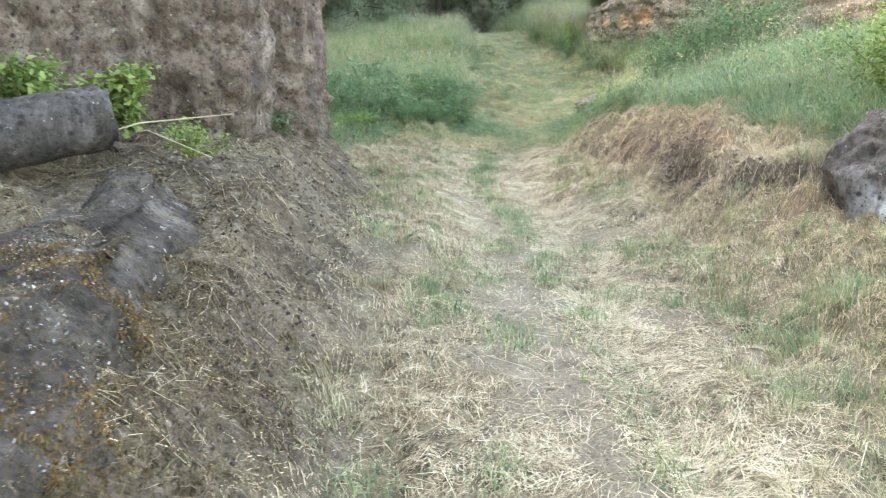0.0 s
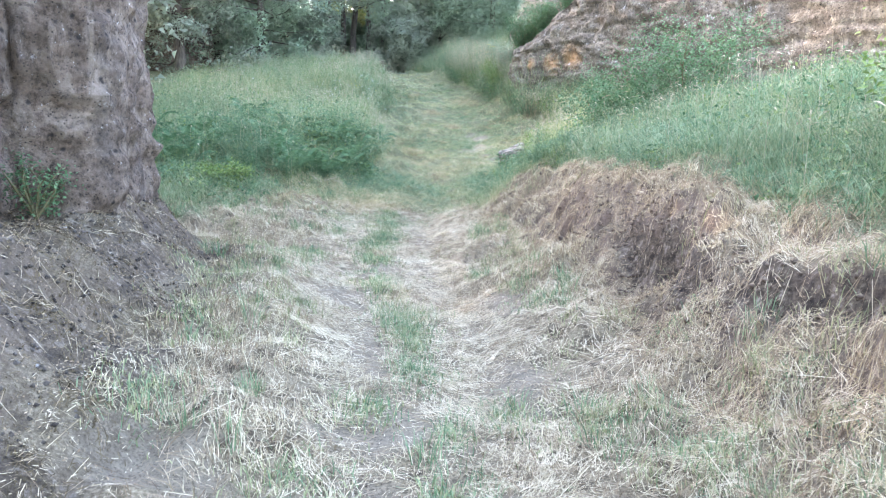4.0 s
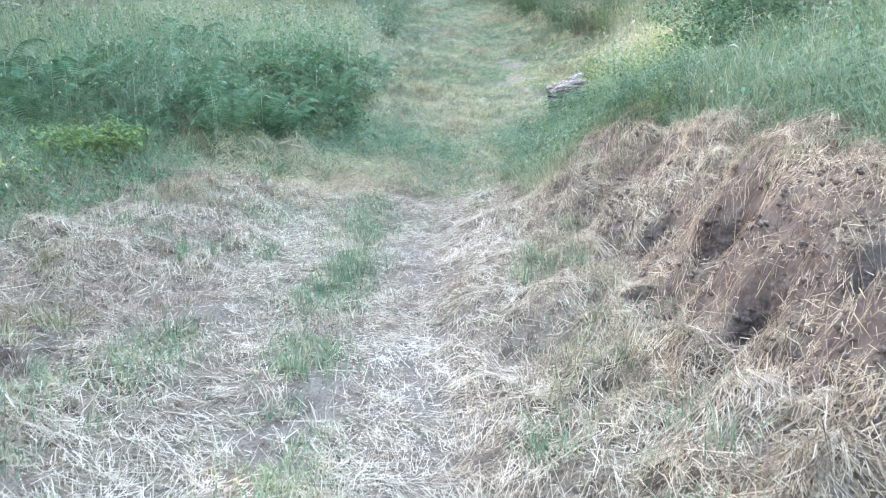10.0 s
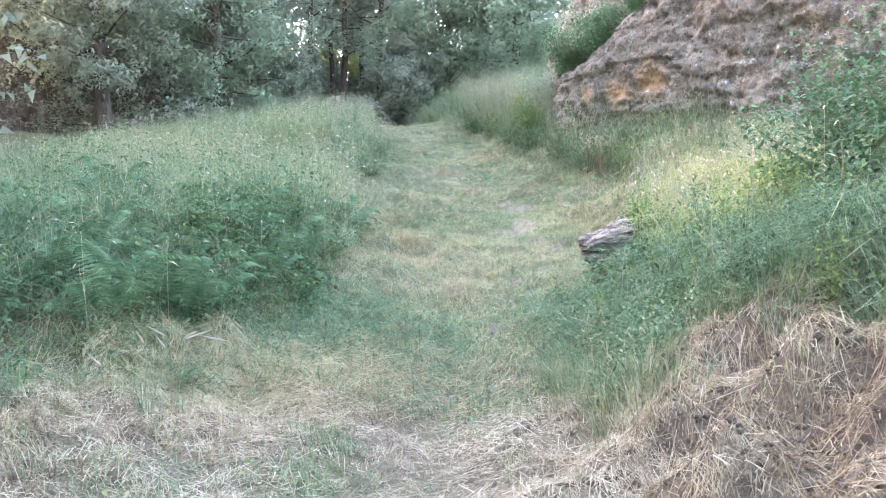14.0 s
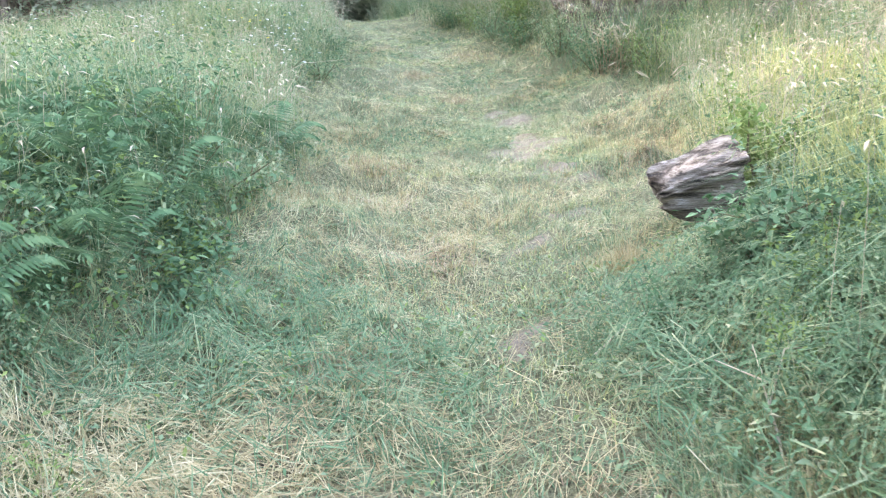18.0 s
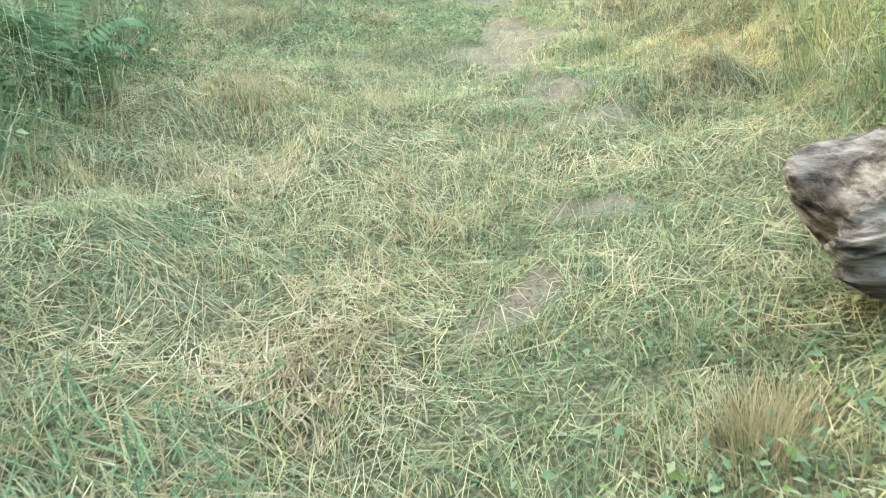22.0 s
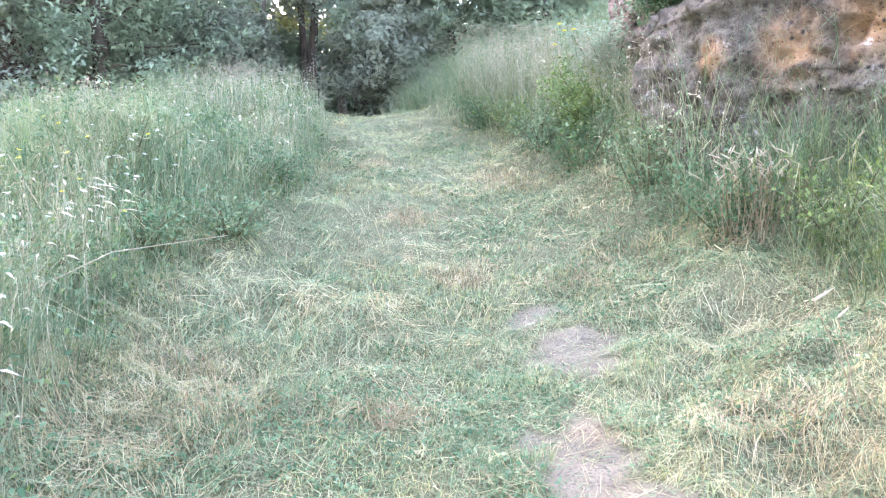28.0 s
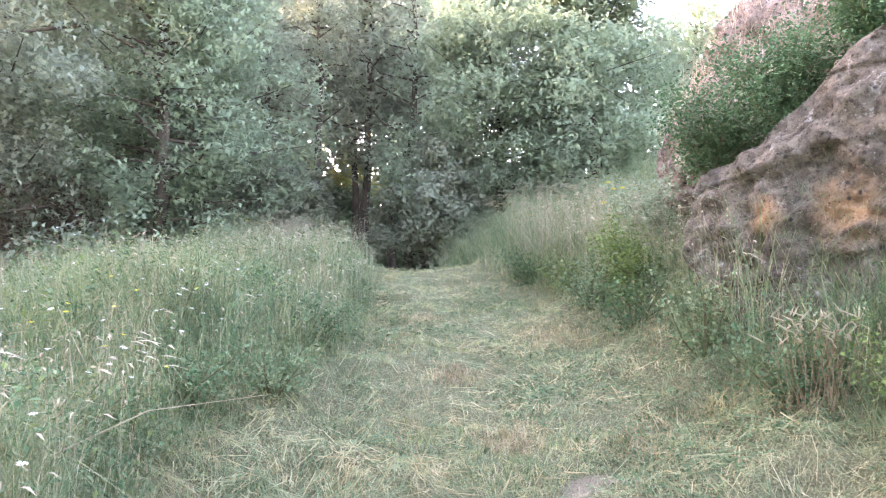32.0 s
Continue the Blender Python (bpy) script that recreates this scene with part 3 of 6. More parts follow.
# ---- rock faces ----
def rock_wall(name, line, low, top, mat, label, depth=1.2, lump=0.25, step=0.11, layer=0.0, seed=0, lean=0.0, fine=None, pits=0, even=0):
    """A standing rock face along a plan line, with a rounded crown and a back; low and top are heights per line point."""
    line = np.array(line, float)
    seg = np.hypot(*np.diff(line, axis=0).T)
    run = np.concatenate([[0], np.cumsum(seg)])
    u = np.arange(0, run[-1], step)
    if fine:
        u = np.concatenate([np.arange(0, fine[0], 0.16), np.arange(fine[0], fine[1], fine[2]), np.arange(fine[1], run[-1], 0.16)])
    dice = np.random.default_rng(seed)
    hollows = [(dice.uniform(fine[0], fine[1]), dice.uniform(low[0], max(top)), r, r * dice.uniform(0.4, 0.9)) for r in dice.uniform(0.14, 0.36, pits) ** 2.0] if pits else []
    px, py = np.interp(u, run, line[:, 0]), np.interp(u, run, line[:, 1])
    # round the plan corners
    for _ in range(3):
        px[1:-1] = (px[:-2] + 2 * px[1:-1] + px[2:]) / 4
        py[1:-1] = (py[:-2] + 2 * py[1:-1] + py[2:]) / 4
    dx, dy = np.gradient(px), np.gradient(py)
    ln = np.hypot(dx, dy)
    nx, ny = dy / ln, -dx / ln
    # the crown runs back on an even course, past the clefts
    bx, by = nx, ny
    if even:
        bx, by = [np.convolve(np.pad(c, even, "edge"), np.ones(2 * even + 1) / (2 * even + 1), "valid") for c in (nx, ny)]
        bx, by = bx / np.hypot(bx, by), by / np.hypot(bx, by)
    zl, zt = np.interp(u, run, low), np.interp(u, run, top)
    rows = int((np.max(zt) - np.min(zl)) / step) + 2
    rings = []
    CR = 26
    for j in range(rows + CR + 1):
        if j <= rows:
            v = j / rows
            z = zl + (zt - zl) * v
            s = u
            w = z + 31.7 * seed
            d = (vnoise(s, w, 1.7, seed) - 0.5) * 2 * lump + (vnoise(s, w, 0.55, seed + 1) - 0.5) * lump * 0.9 + (vnoise(s, w, 0.2, seed + 2) - 0.5) * lump * 0.6 + (np.abs(vnoise(s, w, 0.26, seed + 7) - 0.5) - 0.25) * lump * 0.9 + (vnoise(s, w, 0.085, seed + 6) - 0.5) * lump * 0.42
            if layer:
                bed = vnoise(z * 1.0 + vnoise(s, w, 1.3, seed + 5) * 0.35 + vnoise(s, w, 0.35, seed + 14) * 0.06, s * 0.12, 0.14, seed + 3)
                d = d + layer * (smooth(0.40, 0.48, bed) - 0.5)
                d = d - layer * 0.9 * np.exp(-((bed - 0.52) / 0.03) ** 2) * smooth(0.3, 0.6, vnoise(s, w, 1.1, seed + 12))
            for hs, hz, hr, hd in hollows:
                if np.min(np.abs(z - hz)) < 2 * hr:
                    near_by = np.abs(s - hs) < 2 * hr
                    d[near_by] -= hd * np.exp(-(((s[near_by] - hs) ** 2 + (z[near_by] - hz) ** 2) / (hr * hr)) ** 2)
            d = d - lean * v * (zt - zl) - 0.35 * lump * smooth(0.85, 1, np.full_like(u, v)) * 2
        else:
            k = (j - rows) / CR
            z = zt - 0.25 * k * k + (vnoise(u, np.full_like(u, k * 3), 0.8, seed + 4) - 0.5) * min(0.2, 5 * k)
            d = -lean * (zt - zl) - 0.5 * lump - depth * k
            z = z + (vnoise(u, np.full_like(u, k * depth), 0.3, seed + 8) - 0.5) * lump * 0.7 + (vnoise(u, np.full_like(u, k * depth), 0.12, seed + 9) - 0.5) * lump * 0.3
        near_face = d if j <= rows else -lean * (zt - zl) - 0.5 * lump
        rings.append(np.stack([px + nx * near_face + bx * (d - near_face), py + ny * near_face + by * (d - near_face), z], 1))
    rings.append(rings[-1] * np.array([1, 1, 0]) + np.array([0, 0, 1]) * np.stack([zl] * 3, 1))
    verts = np.concatenate(rings)
    n = len(u)
    i = (np.arange(len(rings) - 1)[:, None] * n + np.arange(n - 1)[None, :]).ravel()
    me = mesh_np(name, verts, [np.stack([i, i + 1, i + n + 1, i + n], 1)])
    shade(me)
    return tagged(solid(name, me, mat), label, "rock face", kind="structure")


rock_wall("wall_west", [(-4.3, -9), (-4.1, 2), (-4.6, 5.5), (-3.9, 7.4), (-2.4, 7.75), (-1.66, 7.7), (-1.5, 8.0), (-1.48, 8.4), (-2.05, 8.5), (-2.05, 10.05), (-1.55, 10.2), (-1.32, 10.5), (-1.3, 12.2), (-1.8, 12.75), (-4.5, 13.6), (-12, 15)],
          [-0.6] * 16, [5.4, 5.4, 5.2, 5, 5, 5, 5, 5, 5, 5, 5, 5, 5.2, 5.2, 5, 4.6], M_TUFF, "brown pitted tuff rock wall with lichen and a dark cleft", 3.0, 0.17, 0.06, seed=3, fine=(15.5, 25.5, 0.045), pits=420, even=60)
rock_wall("rock_ledge", [(-0.95, -8), (-0.88, 0), (-0.8, 2.2), (-0.86, 3.2), (-0.98, 4.0), (-1.12, 4.7), (-1.25, 5.4), (-1.45, 6.2), (-1.7, 6.9)],
          [-0.7] * 9, [0.55, 0.55, 0.55, 0.58, 0.55, 0.56, 0.56, 0.6, 0.55], M_LEDGE, "low grey-brown rock ledge with moss and white lichen spots", 1.0, 0.17, 0.045, seed=31, lean=0.3)
rock_wall("cliff_east", [(10, 35), (7.0, 31.6), (5.85, 30.2), (5.5, 29.3), (5.9, 28.6), (7.2, 27.0), (8.6, 25.4), (11, 22.6), (13, 19), (15, 12), (16, 0)],
          [1.5, 1.0, 1.0, 0.9, 0.8, 0.8, 0.8, 0.8, 0.8, 0.8, 0.8], [4.4, 3.8, 3.4, 3.05, 3.3, 5.0, 6.5, 7, 7, 7, 7], M_CLIFF,
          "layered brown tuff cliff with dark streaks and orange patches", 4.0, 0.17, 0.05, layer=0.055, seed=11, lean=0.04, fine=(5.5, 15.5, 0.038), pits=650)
rock_wall("bank_upper", [(10, 37), (7.2, 34.6), (5.75, 32.5), (5.9, 31.2), (7.3, 29.8), (9, 28), (12, 25.4)], [2.6, 2.4, 2.4, 2.6, 3.2, 4, 5], [4.8, 5.3, 5.6, 5.7, 6.0, 6.6, 7.2], M_MOUND,
          "pinkish earth bank with dry grass above the cliff", 4.0, 0.3, 0.10, seed=41, lean=0.35)
rock_wall("bank_far", [(-20, 38), (-10, 39), (-7.0, 40), (-5.7, 42), (-6, 47)], [1.0] * 5, [5.6, 5.5, 5.3, 4.9, 4.4], M_TUFF,
          "weathered reddish rock bank above the tall grass", 3.0, 0.3, 0.12, seed=21)


def blob_rock(name, x, y, z, sx, sy, sz, mat, label, category, seed, lump=0.22, turn=0, cuts=5, facets=0):
    bm = bmesh.new()
    bmesh.ops.create_icosphere(bm, subdivisions=cuts, radius=1)
    off = Vector((seed * 3.1, seed * 1.7, seed * 0.9))
    chip = random.Random(seed)
    planes = [(Vector((chip.gauss(0, 1), chip.gauss(0, 1), chip.gauss(0, 1))).normalized(), chip.uniform(0.82, 1.02)) for _ in range(facets)]
    for v in bm.verts:
        p = v.co.copy()
        p = Vector([math.copysign(abs(c) ** 0.62, c) for c in p])
        for n, d in planes:
            p -= n * max(0.0, p.dot(n) - d) * 0.8
        k = 1 + lump * (noise.noise(p * 1.1 + off) * 1.2 + noise.noise(p * 2.7 + off) * 0.55 + noise.noise(p * 5 + off) * 0.34 + noise.noise(p * 9 + off) * 0.26 + noise.noise(p * 16 + off) * 0.2 + noise.noise(p * 30 + off) * 0.1)
        v.co = Vector((p.x * sx, p.y * sy, p.z * sz)) * k
    ob = part(name, bm, mat)
    ob.matrix_world = pose(x, y, z, 0, 0, turn)
    return tagged(ob, label, category)


blob_rock("boulder", 4.42, 6.4, 0.45, 1.1, 1.0, 0.96, M_BOULDER, "large grey lichen-spotted boulder set in the bank", "boulder", 9, 0.15, -24, 6, 12)


# ---- growth ----
def spread(n, x0, x1, y0, y1, keep=None):
    x, y = RNG.uniform(x0, x1, n), RNG.uniform(y0, y1, n)
    if keep is not None:
        k = RNG.random(n) < keep(x, y)
        x, y = x[k], y[k]
    return x, y


def clumped(n, per, reach, x0, x1, y0, y1, keep):
    """Places gathered into tufts of about per stems."""
    cx, cy = spread(n // per, x0, x1, y0, y1, keep)
    count = RNG.integers(per // 3, per * 5 // 3, len(cx))
    x, y = np.repeat(cx, count), np.repeat(cy, count)
    return x + RNG.normal(0, reach, len(x)), y + RNG.normal(0, reach, len(x))


def blades(name, x, y, high, wide, bend, mat, label, category="grass", lift=0.0, base=None, link=True):
    """Standing blades: each one two bent segments with a pointed tip."""
    n = len(x)
    z = (height(x, y) if base is None else base) + lift - 0.01
    a = RNG.uniform(0, 2 * np.pi, n)
    b = a + RNG.normal(0, 0.5, n) + np.pi / 2
    h, w = high * RNG.uniform(0.6, 1.25, n), wide * RNG.uniform(0.7, 1.3, n)
    lean = bend * RNG.uniform(0.1, 1.3, n)
    sx, sy = np.cos(a) * w / 2, np.sin(a) * w / 2
    lx, ly = np.cos(b) * h * lean, np.sin(b) * h * lean
    mx, my, mz = x + lx * 0.35, y + ly * 0.35, z + h * 0.58
    up = np.clip(1 - 0.35 * lean * lean, 0.3, 1)
    v = np.empty((n, 5, 3))
    v[:, 0] = np.stack([x - sx, y - sy, z], 1)
    v[:, 1] = np.stack([x + sx, y + sy, z], 1)
    v[:, 2] = np.stack([mx + sx * 0.8, my + sy * 0.8, mz], 1)
    v[:, 3] = np.stack([mx - sx * 0.8, my - sy * 0.8, mz], 1)
    v[:, 4] = np.stack([x + lx, y + ly, z + h * up], 1)
    i = np.arange(n) * 5
    me = mesh_np(name, v.reshape(-1, 3), [np.stack([i, i + 1, i + 2, i + 3], 1), np.stack([i + 3, i + 2, i + 4], 1)])
    if not link:
        return me
    return tagged(solid(name, me, mat), label, category, kind="stuff")


def straws(name, x, y, long, wide, mat, label, category="straw", loft=0.03, tilt=0.18, laid=0.55):
    """Cut stalks lying every way on the ground, each a folded sliver."""
    n = len(x)
    a = RNG.uniform(0, 2 * np.pi, n)
    gx, gy = height(x + 0.15, y, False) - height(x - 0.15, y, False), height(x, y + 0.15, False) - height(x, y - 0.15, False)
    swath = RNG.random(n) < laid * 0.8
    a = np.where(swath, 9.0 * vnoise(x, y, 0.45, 15) + RNG.normal(0, 0.35, n), a)
    # turned evenly in the plane of the slope
    steepness = np.hypot(gx, gy) / 0.3
    fall = np.arctan2(gy, gx)
    a = fall + np.arctan2(np.sin(a - fall), np.cos(a - fall) / np.sqrt(1 + steepness ** 2))
    l = long * RNG.uniform(0.3, 1.5, n) * np.where(RNG.random(n) < 0.08, 1.4, 1)
    w = wide * RNG.uniform(0.6, 1.4, n)
    run = 1 / np.sqrt(1 + ((gx * np.cos(a) + gy * np.sin(a)) / 0.3) ** 2)
    ex, ey = np.cos(a) * l / 2 * run, np.sin(a) * l / 2 * run
    z0, z1 = height(x - ex, y - ey), height(x + ex, y + ey)
    up = RNG.uniform(0.002, loft, n)
    t = RNG.normal(0, tilt, n) * l / 2
    # keep the low end on the ground and the middle clear of it
    zm = np.maximum(height(x, y), (z0 + z1) / 2) + up
    z0, z1 = np.maximum(zm - (z1 - z0) / 2 - t, z0), np.maximum(zm + (z1 - z0) / 2 + t, z1)
    px, py = -np.sin(a) * w / 2, np.cos(a) * w / 2
    side = (gx * px + gy * py) / 0.3
    flat = (w / 2) / np.hypot(w / 2, side)
    px, py, side = px * flat, py * flat, side * flat
    roll = RNG.uniform(-0.5, 0.5, n) * w
    lift = np.maximum(zm - (z0 + z1) / 2, 0)
    z0, z1 = z0 + lift, z1 + lift
    v = np.empty((n, 4, 3))
    v[:, 0] = np.stack([x - ex - px, y - ey - py, z0 - side], 1)
    v[:, 1] = np.stack([x - ex + px, y - ey + py, z0 + side + roll], 1)
    v[:, 2] = np.stack([x + ex + px * 0.6, y + ey + py * 0.6, z1 + side * 0.6 + roll], 1)
    v[:, 3] = np.stack([x + ex - px * 0.6, y + ey - py * 0.6, z1 - side * 0.6], 1)
    me = mesh_np(name, v.reshape(-1, 3), [np.arange(n * 4).reshape(n, 4)[:, ::-1]])
    return tagged(solid(name, me, mat), label, category, kind="stuff")


def clumps(name, cx, cy, reach, tall, per, wide, mat, label, category="grass", splay=1.0):
    """Tufts: blades that rise close together and fall outward all round."""
    n = len(cx)
    count = np.maximum(4, (per * RNG.uniform(0.5, 1.5, n)).astype(int))
    size = RNG.uniform(0.6, 1.4, n)
    which = np.repeat(np.arange(n), count)
    m = len(which)
    a, d = RNG.uniform(0, 6.283, m), np.sqrt(RNG.random(m)) * reach * size[which]
    x, y = cx[which] + np.cos(a) * d, cy[which] + np.sin(a) * d
    me = fan(name, x, y, height(x, y) - 0.01, a, d / reach, tall * size[which], wide, splay)
    return tagged(solid(name, me, mat), label, category, kind="stuff")


def fan(name, x, y, z, a, d, tall, wide, splay):
    """Blades that lean outward along a, the more the farther out (d from 0 to 1) they root."""
    m = len(x)
    b = a + RNG.normal(0, 0.7, m)
    h = tall * RNG.uniform(0.45, 1.2, m)
    out = h * splay * (0.15 + 0.9 * d * RNG.uniform(0.3, 1.2, m))
    w = wide * RNG.uniform(0.6, 1.4, m) / 2
    sx, sy = -np.sin(b + RNG.normal(0, 0.8, m)) * w, np.cos(b) * w
    ox, oy = np.cos(b) * out, np.sin(b) * out
    rise = h * np.clip(1 - 0.25 * (out / h) ** 2, 0.35, 1)
    v = np.empty((m, 5, 3))
    v[:, 0] = np.stack([x - sx, y - sy, z], 1)
    v[:, 1] = np.stack([x + sx, y + sy, z], 1)
    v[:, 2] = np.stack([x + ox * 0.4 + sx * 0.8, y + oy * 0.4 + sy * 0.8, z + rise * 0.65], 1)
    v[:, 3] = np.stack([x + ox * 0.4 - sx * 0.8, y + oy * 0.4 - sy * 0.8, z + rise * 0.65], 1)
    v[:, 4] = np.stack([x + ox, y + oy, z + rise], 1)
    i = np.arange(m) * 5
    return mesh_np(name, v.reshape(-1, 3), [np.stack([i, i + 1, i + 2, i + 3], 1), np.stack([i + 3, i + 2, i + 4], 1)])


def leaf_mesh(name, p, size, droop=0.3, slim=0.5, single=False, facing=None):
    """Folded leaves at the points p; facing gives the way each one's clump of foliage bulges."""
    n = len(p)
    a, e = RNG.uniform(0, 2 * np.pi, n), RNG.normal(-droop, 0.5, n)
    l = size * RNG.uniform(0.6, 1.4, n)
    d = np.stack([np.cos(a) * np.cos(e), np.sin(a) * np.cos(e), np.sin(e)], 1)
    s = np.stack([-np.sin(a), np.cos(a), RNG.normal(0, 0.45, n)], 1)
    s /= np.linalg.norm(s, axis=1)[:, None]
    if single:
        v = np.stack([p + s * (l * slim * 0.55)[:, None], p - s * (l * slim * 0.55)[:, None], p + d * l[:, None]], 1)
        if facing is None:
            return mesh_np(name, v.reshape(-1, 3), [np.arange(n * 3).reshape(n, 3)])
        turned = np.einsum("ij,ij->i", np.cross(v[:, 1] - v[:, 0], v[:, 2] - v[:, 0]), facing) < 0
        v[turned] = v[turned][:, [1, 0, 2]]
        me = mesh_np(name, v.reshape(-1, 3), [np.arange(n * 3).reshape(n, 3)])
        normals = me.attributes.new("custom_normal", "FLOAT_VECTOR", "POINT")
        normals.data.foreach_set("vector", np.repeat(facing, 3, axis=0).astype(np.float32).ravel())
        return me
    up = np.cross(d, s)
    v = np.empty((n, 4, 3))
    v[:, 0] = p
    v[:, 1] = p + d * (l * 0.45)[:, None] + s * (l * slim * 0.5)[:, None] + up * (l * 0.1)[:, None]
    v[:, 2] = p + d * l[:, None]
    v[:, 3] = p + d * (l * 0.45)[:, None] - s * (l * slim * 0.5)[:, None] + up * (l * 0.1)[:, None]
    i = np.arange(n) * 4
    return mesh_np(name, v.reshape(-1, 3), [np.concatenate([np.stack([i, i + 1, i + 2], 1), np.stack([i, i + 2, i + 3], 1)])])


def tubes(name, paths, sides=6):
    """Tapered round limbs: paths of (points, radii)."""
    verts, faces, base = [], [], 0
    for pts, rad in paths:
        pts = np.array(pts, float)
        for k, (p, r) in enumerate(zip(pts, rad)):
            d = pts[min(k + 1, len(pts) - 1)] - pts[max(k - 1, 0)]
            d = d / (np.linalg.norm(d) + 1e-9)
            s = np.cross(d, (0.31, 0.95, 0.05) if abs(d[2]) > 0.5 else (0, 0, 1))
            s = s / np.linalg.norm(s)
            q = np.cross(d, s)
            for j in range(sides):
                an = 2 * np.pi * j / sides
                verts.append(p + r * (math.cos(an) * s + math.sin(an) * q))
        m = len(pts)
        for k in range(m - 1):
            for j in range(sides):
                faces.append((base + k * sides + j, base + k * sides + (j + 1) % sides, base + (k + 1) * sides + (j + 1) % sides, base + (k + 1) * sides + j))
        base += m * sides
    me = mesh_np(name, np.array(verts), [np.array(faces)])
    shade(me)
    return me


def tree(x, y, tall, spread_r, bare, leaves, mat, label, seed, size=0.13, lean=(0, 0), lobes=40, squat=0.8):
    """A tree: tapered trunk, limbs and a ragged crown of leaf clumps with gaps between them."""
    r = np.random.default_rng(seed)
    z = float(height(x, y, False)) - 0.1
    root = empty_thing("tree", x, y, z, label, "tree")
    tr = 0.011 * tall + 0.05
    k = np.linspace(0, 1, 9)
    wob = np.cumsum(r.normal(0, 0.05 * tall / 9, (9, 2)), axis=0)
    trunk = np.stack([wob[:, 0] + lean[0] * k, wob[:, 1] + lean[1] * k, k * tall * 0.92], 1)
    trunk[0, :2] = 0
    solid("trunk", tubes("trunk", [(trunk, tr * (1.25 - 1.05 * k ** 0.8))], 8), M_BARK, root)
    limbs, tips = [], []
    for i in range(lobes):
        f = bare + (1 - bare) * ((i + r.random()) / lobes) ** 0.85
        a = i * 2.4 + r.uniform(-0.5, 0.5)
        o = np.array([np.interp(f, k, trunk[:, c]) for c in range(3)])
        fall = math.sin(math.pi * min(1, 0.12 + 0.88 * (f - bare) / (1 - bare + 1e-6)) ** 0.8) * 0.75 + 0.3
        reach = spread_r * fall * r.uniform(0.55, 1.1)
        tip = o + np.array([math.cos(a) * reach, math.sin(a) * reach, reach * r.uniform(-0.1, 0.55)])
        mid = (o + tip) / 2 + r.normal(0, 0.12 * reach, 3)
        limbs.append(([o, mid, tip], [tr * 0.26, tr * 0.14, tr * 0.04]))
        tips.append((tip, reach))
        tips.append((mid + r.normal(0, 0.2, 3), reach * 0.8))
    solid("limb", tubes("limb", limbs, 5), M_BARK, root)
    pts, ways = [], []
    per = leaves // len(tips)
    for c, reach in tips:
        rad = 0.28 * reach + 0.28
        sub = r.normal(0, 0.5, (7, 3)) * rad * np.array([1, 1, squat])
        which = r.integers(0, 7, per)
        stray = r.normal(0, 0.26, (per, 3)) * rad * np.array([1, 1, 0.7])
        p = c + sub[which] + stray
        axis = np.stack([np.interp(p[:, 2], trunk[:, 2], trunk[:, 0]), np.interp(p[:, 2], trunk[:, 2], trunk[:, 1]), p[:, 2] - 0.3 * reach], 1)
        out = stray / (np.linalg.norm(stray, axis=1)[:, None] + 1e-6) + 0.9 * (p - axis) / (np.linalg.norm(p - axis, axis=1)[:, None] + 1e-6) + r.normal(0, 0.25, (per, 3))
        ways.append(out / (np.linalg.norm(out, axis=1)[:, None] + 1e-6))
        pts.append(p)
    solid("crown", leaf_mesh("crown", np.concatenate(pts), size, 0.35, 0.6, True, np.concatenate(ways)), mat, root)
    return root


def holes(x, y):
    out = np.zeros_like(x)
    for bx, by, r, _ in BURROWS:
        out = np.maximum(out, smooth(1.45, 0.95, np.hypot(x - bx, y - by) / r))
    off, much = scar(x, y)
    return np.maximum(out, 0.9 * smooth(0.15, 0.05, np.abs(off + 0.03)) * smooth(0.45, 0.65, much))


def steep(x, y):
    return smooth(0.5, 1.0, np.abs(height(x + 0.12, y, False) - height(x - 0.12, y, False)) / 0.24)


# litter and stubble of the dry stretch
def dry_keep(x, y):
    track = np.maximum(np.exp(-((x - rut_right(y)) / 0.27) ** 2), 0.7 * np.exp(-((x - rut_left(y)) / 0.2) ** 2))
    return np.clip((1 - 0.9 * green_share(x, y)) * (0.06 + 1.15 * vnoise(x, y, 0.55, 31) * (0.3 + 0.9 * vnoise(x, y, 0.18, 33))) * (1 + 4.0 * track) * (1 - 0.9 * bare_share(x, y)) * (1 - 0.5 * steep(x, y)) * (1 - 0.96 * smooth(0.0, -0.4, x) * smooth(13, 12, y)) * (1 - holes(x, y)) * (1 - 0.55 * smooth(2.4, 2.8, x)) * (1 - 0.5 * smooth(0.5, 0.25, x) * smooth(8.0, 6.5, y)), 0, 1)


x, y = spread(110000, -1.6, 3.7, -0.5, 17.2, dry_keep)
wx, wy = clumped(190000, 14, 0.045, -1.6, 3.7, -0.5, 17.2, dry_keep)
x, y = np.concatenate([x, wx]), np.concatenate([y, wy])
few = RNG.random(len(x)) < 0.75
straws("straw", x[few], y[few], 0.09, 0.003, M_STRAW, "pale cut straw lying loose over the dry lane")
straws("long_straw", x[~few][::4], y[~few][::4], 0.19, 0.003, M_STRAW, "long pale dry stalks lying across the lane", "straw", 0.05, 0.12)
x, y = spread(150000, -0.7, 3.4, 0.6, 17.4, lambda x, y: np.clip((1 - green_share(x, y)) * (0.25 + 1.2 * np.exp(-((x - rut_right(y)) / 0.35) ** 2) + 0.7 * vnoise(x, y, 0.4, 32)) * (1 - 0.75 * bare_share(x, y)) * (1 - holes(x, y)), 0, 1))
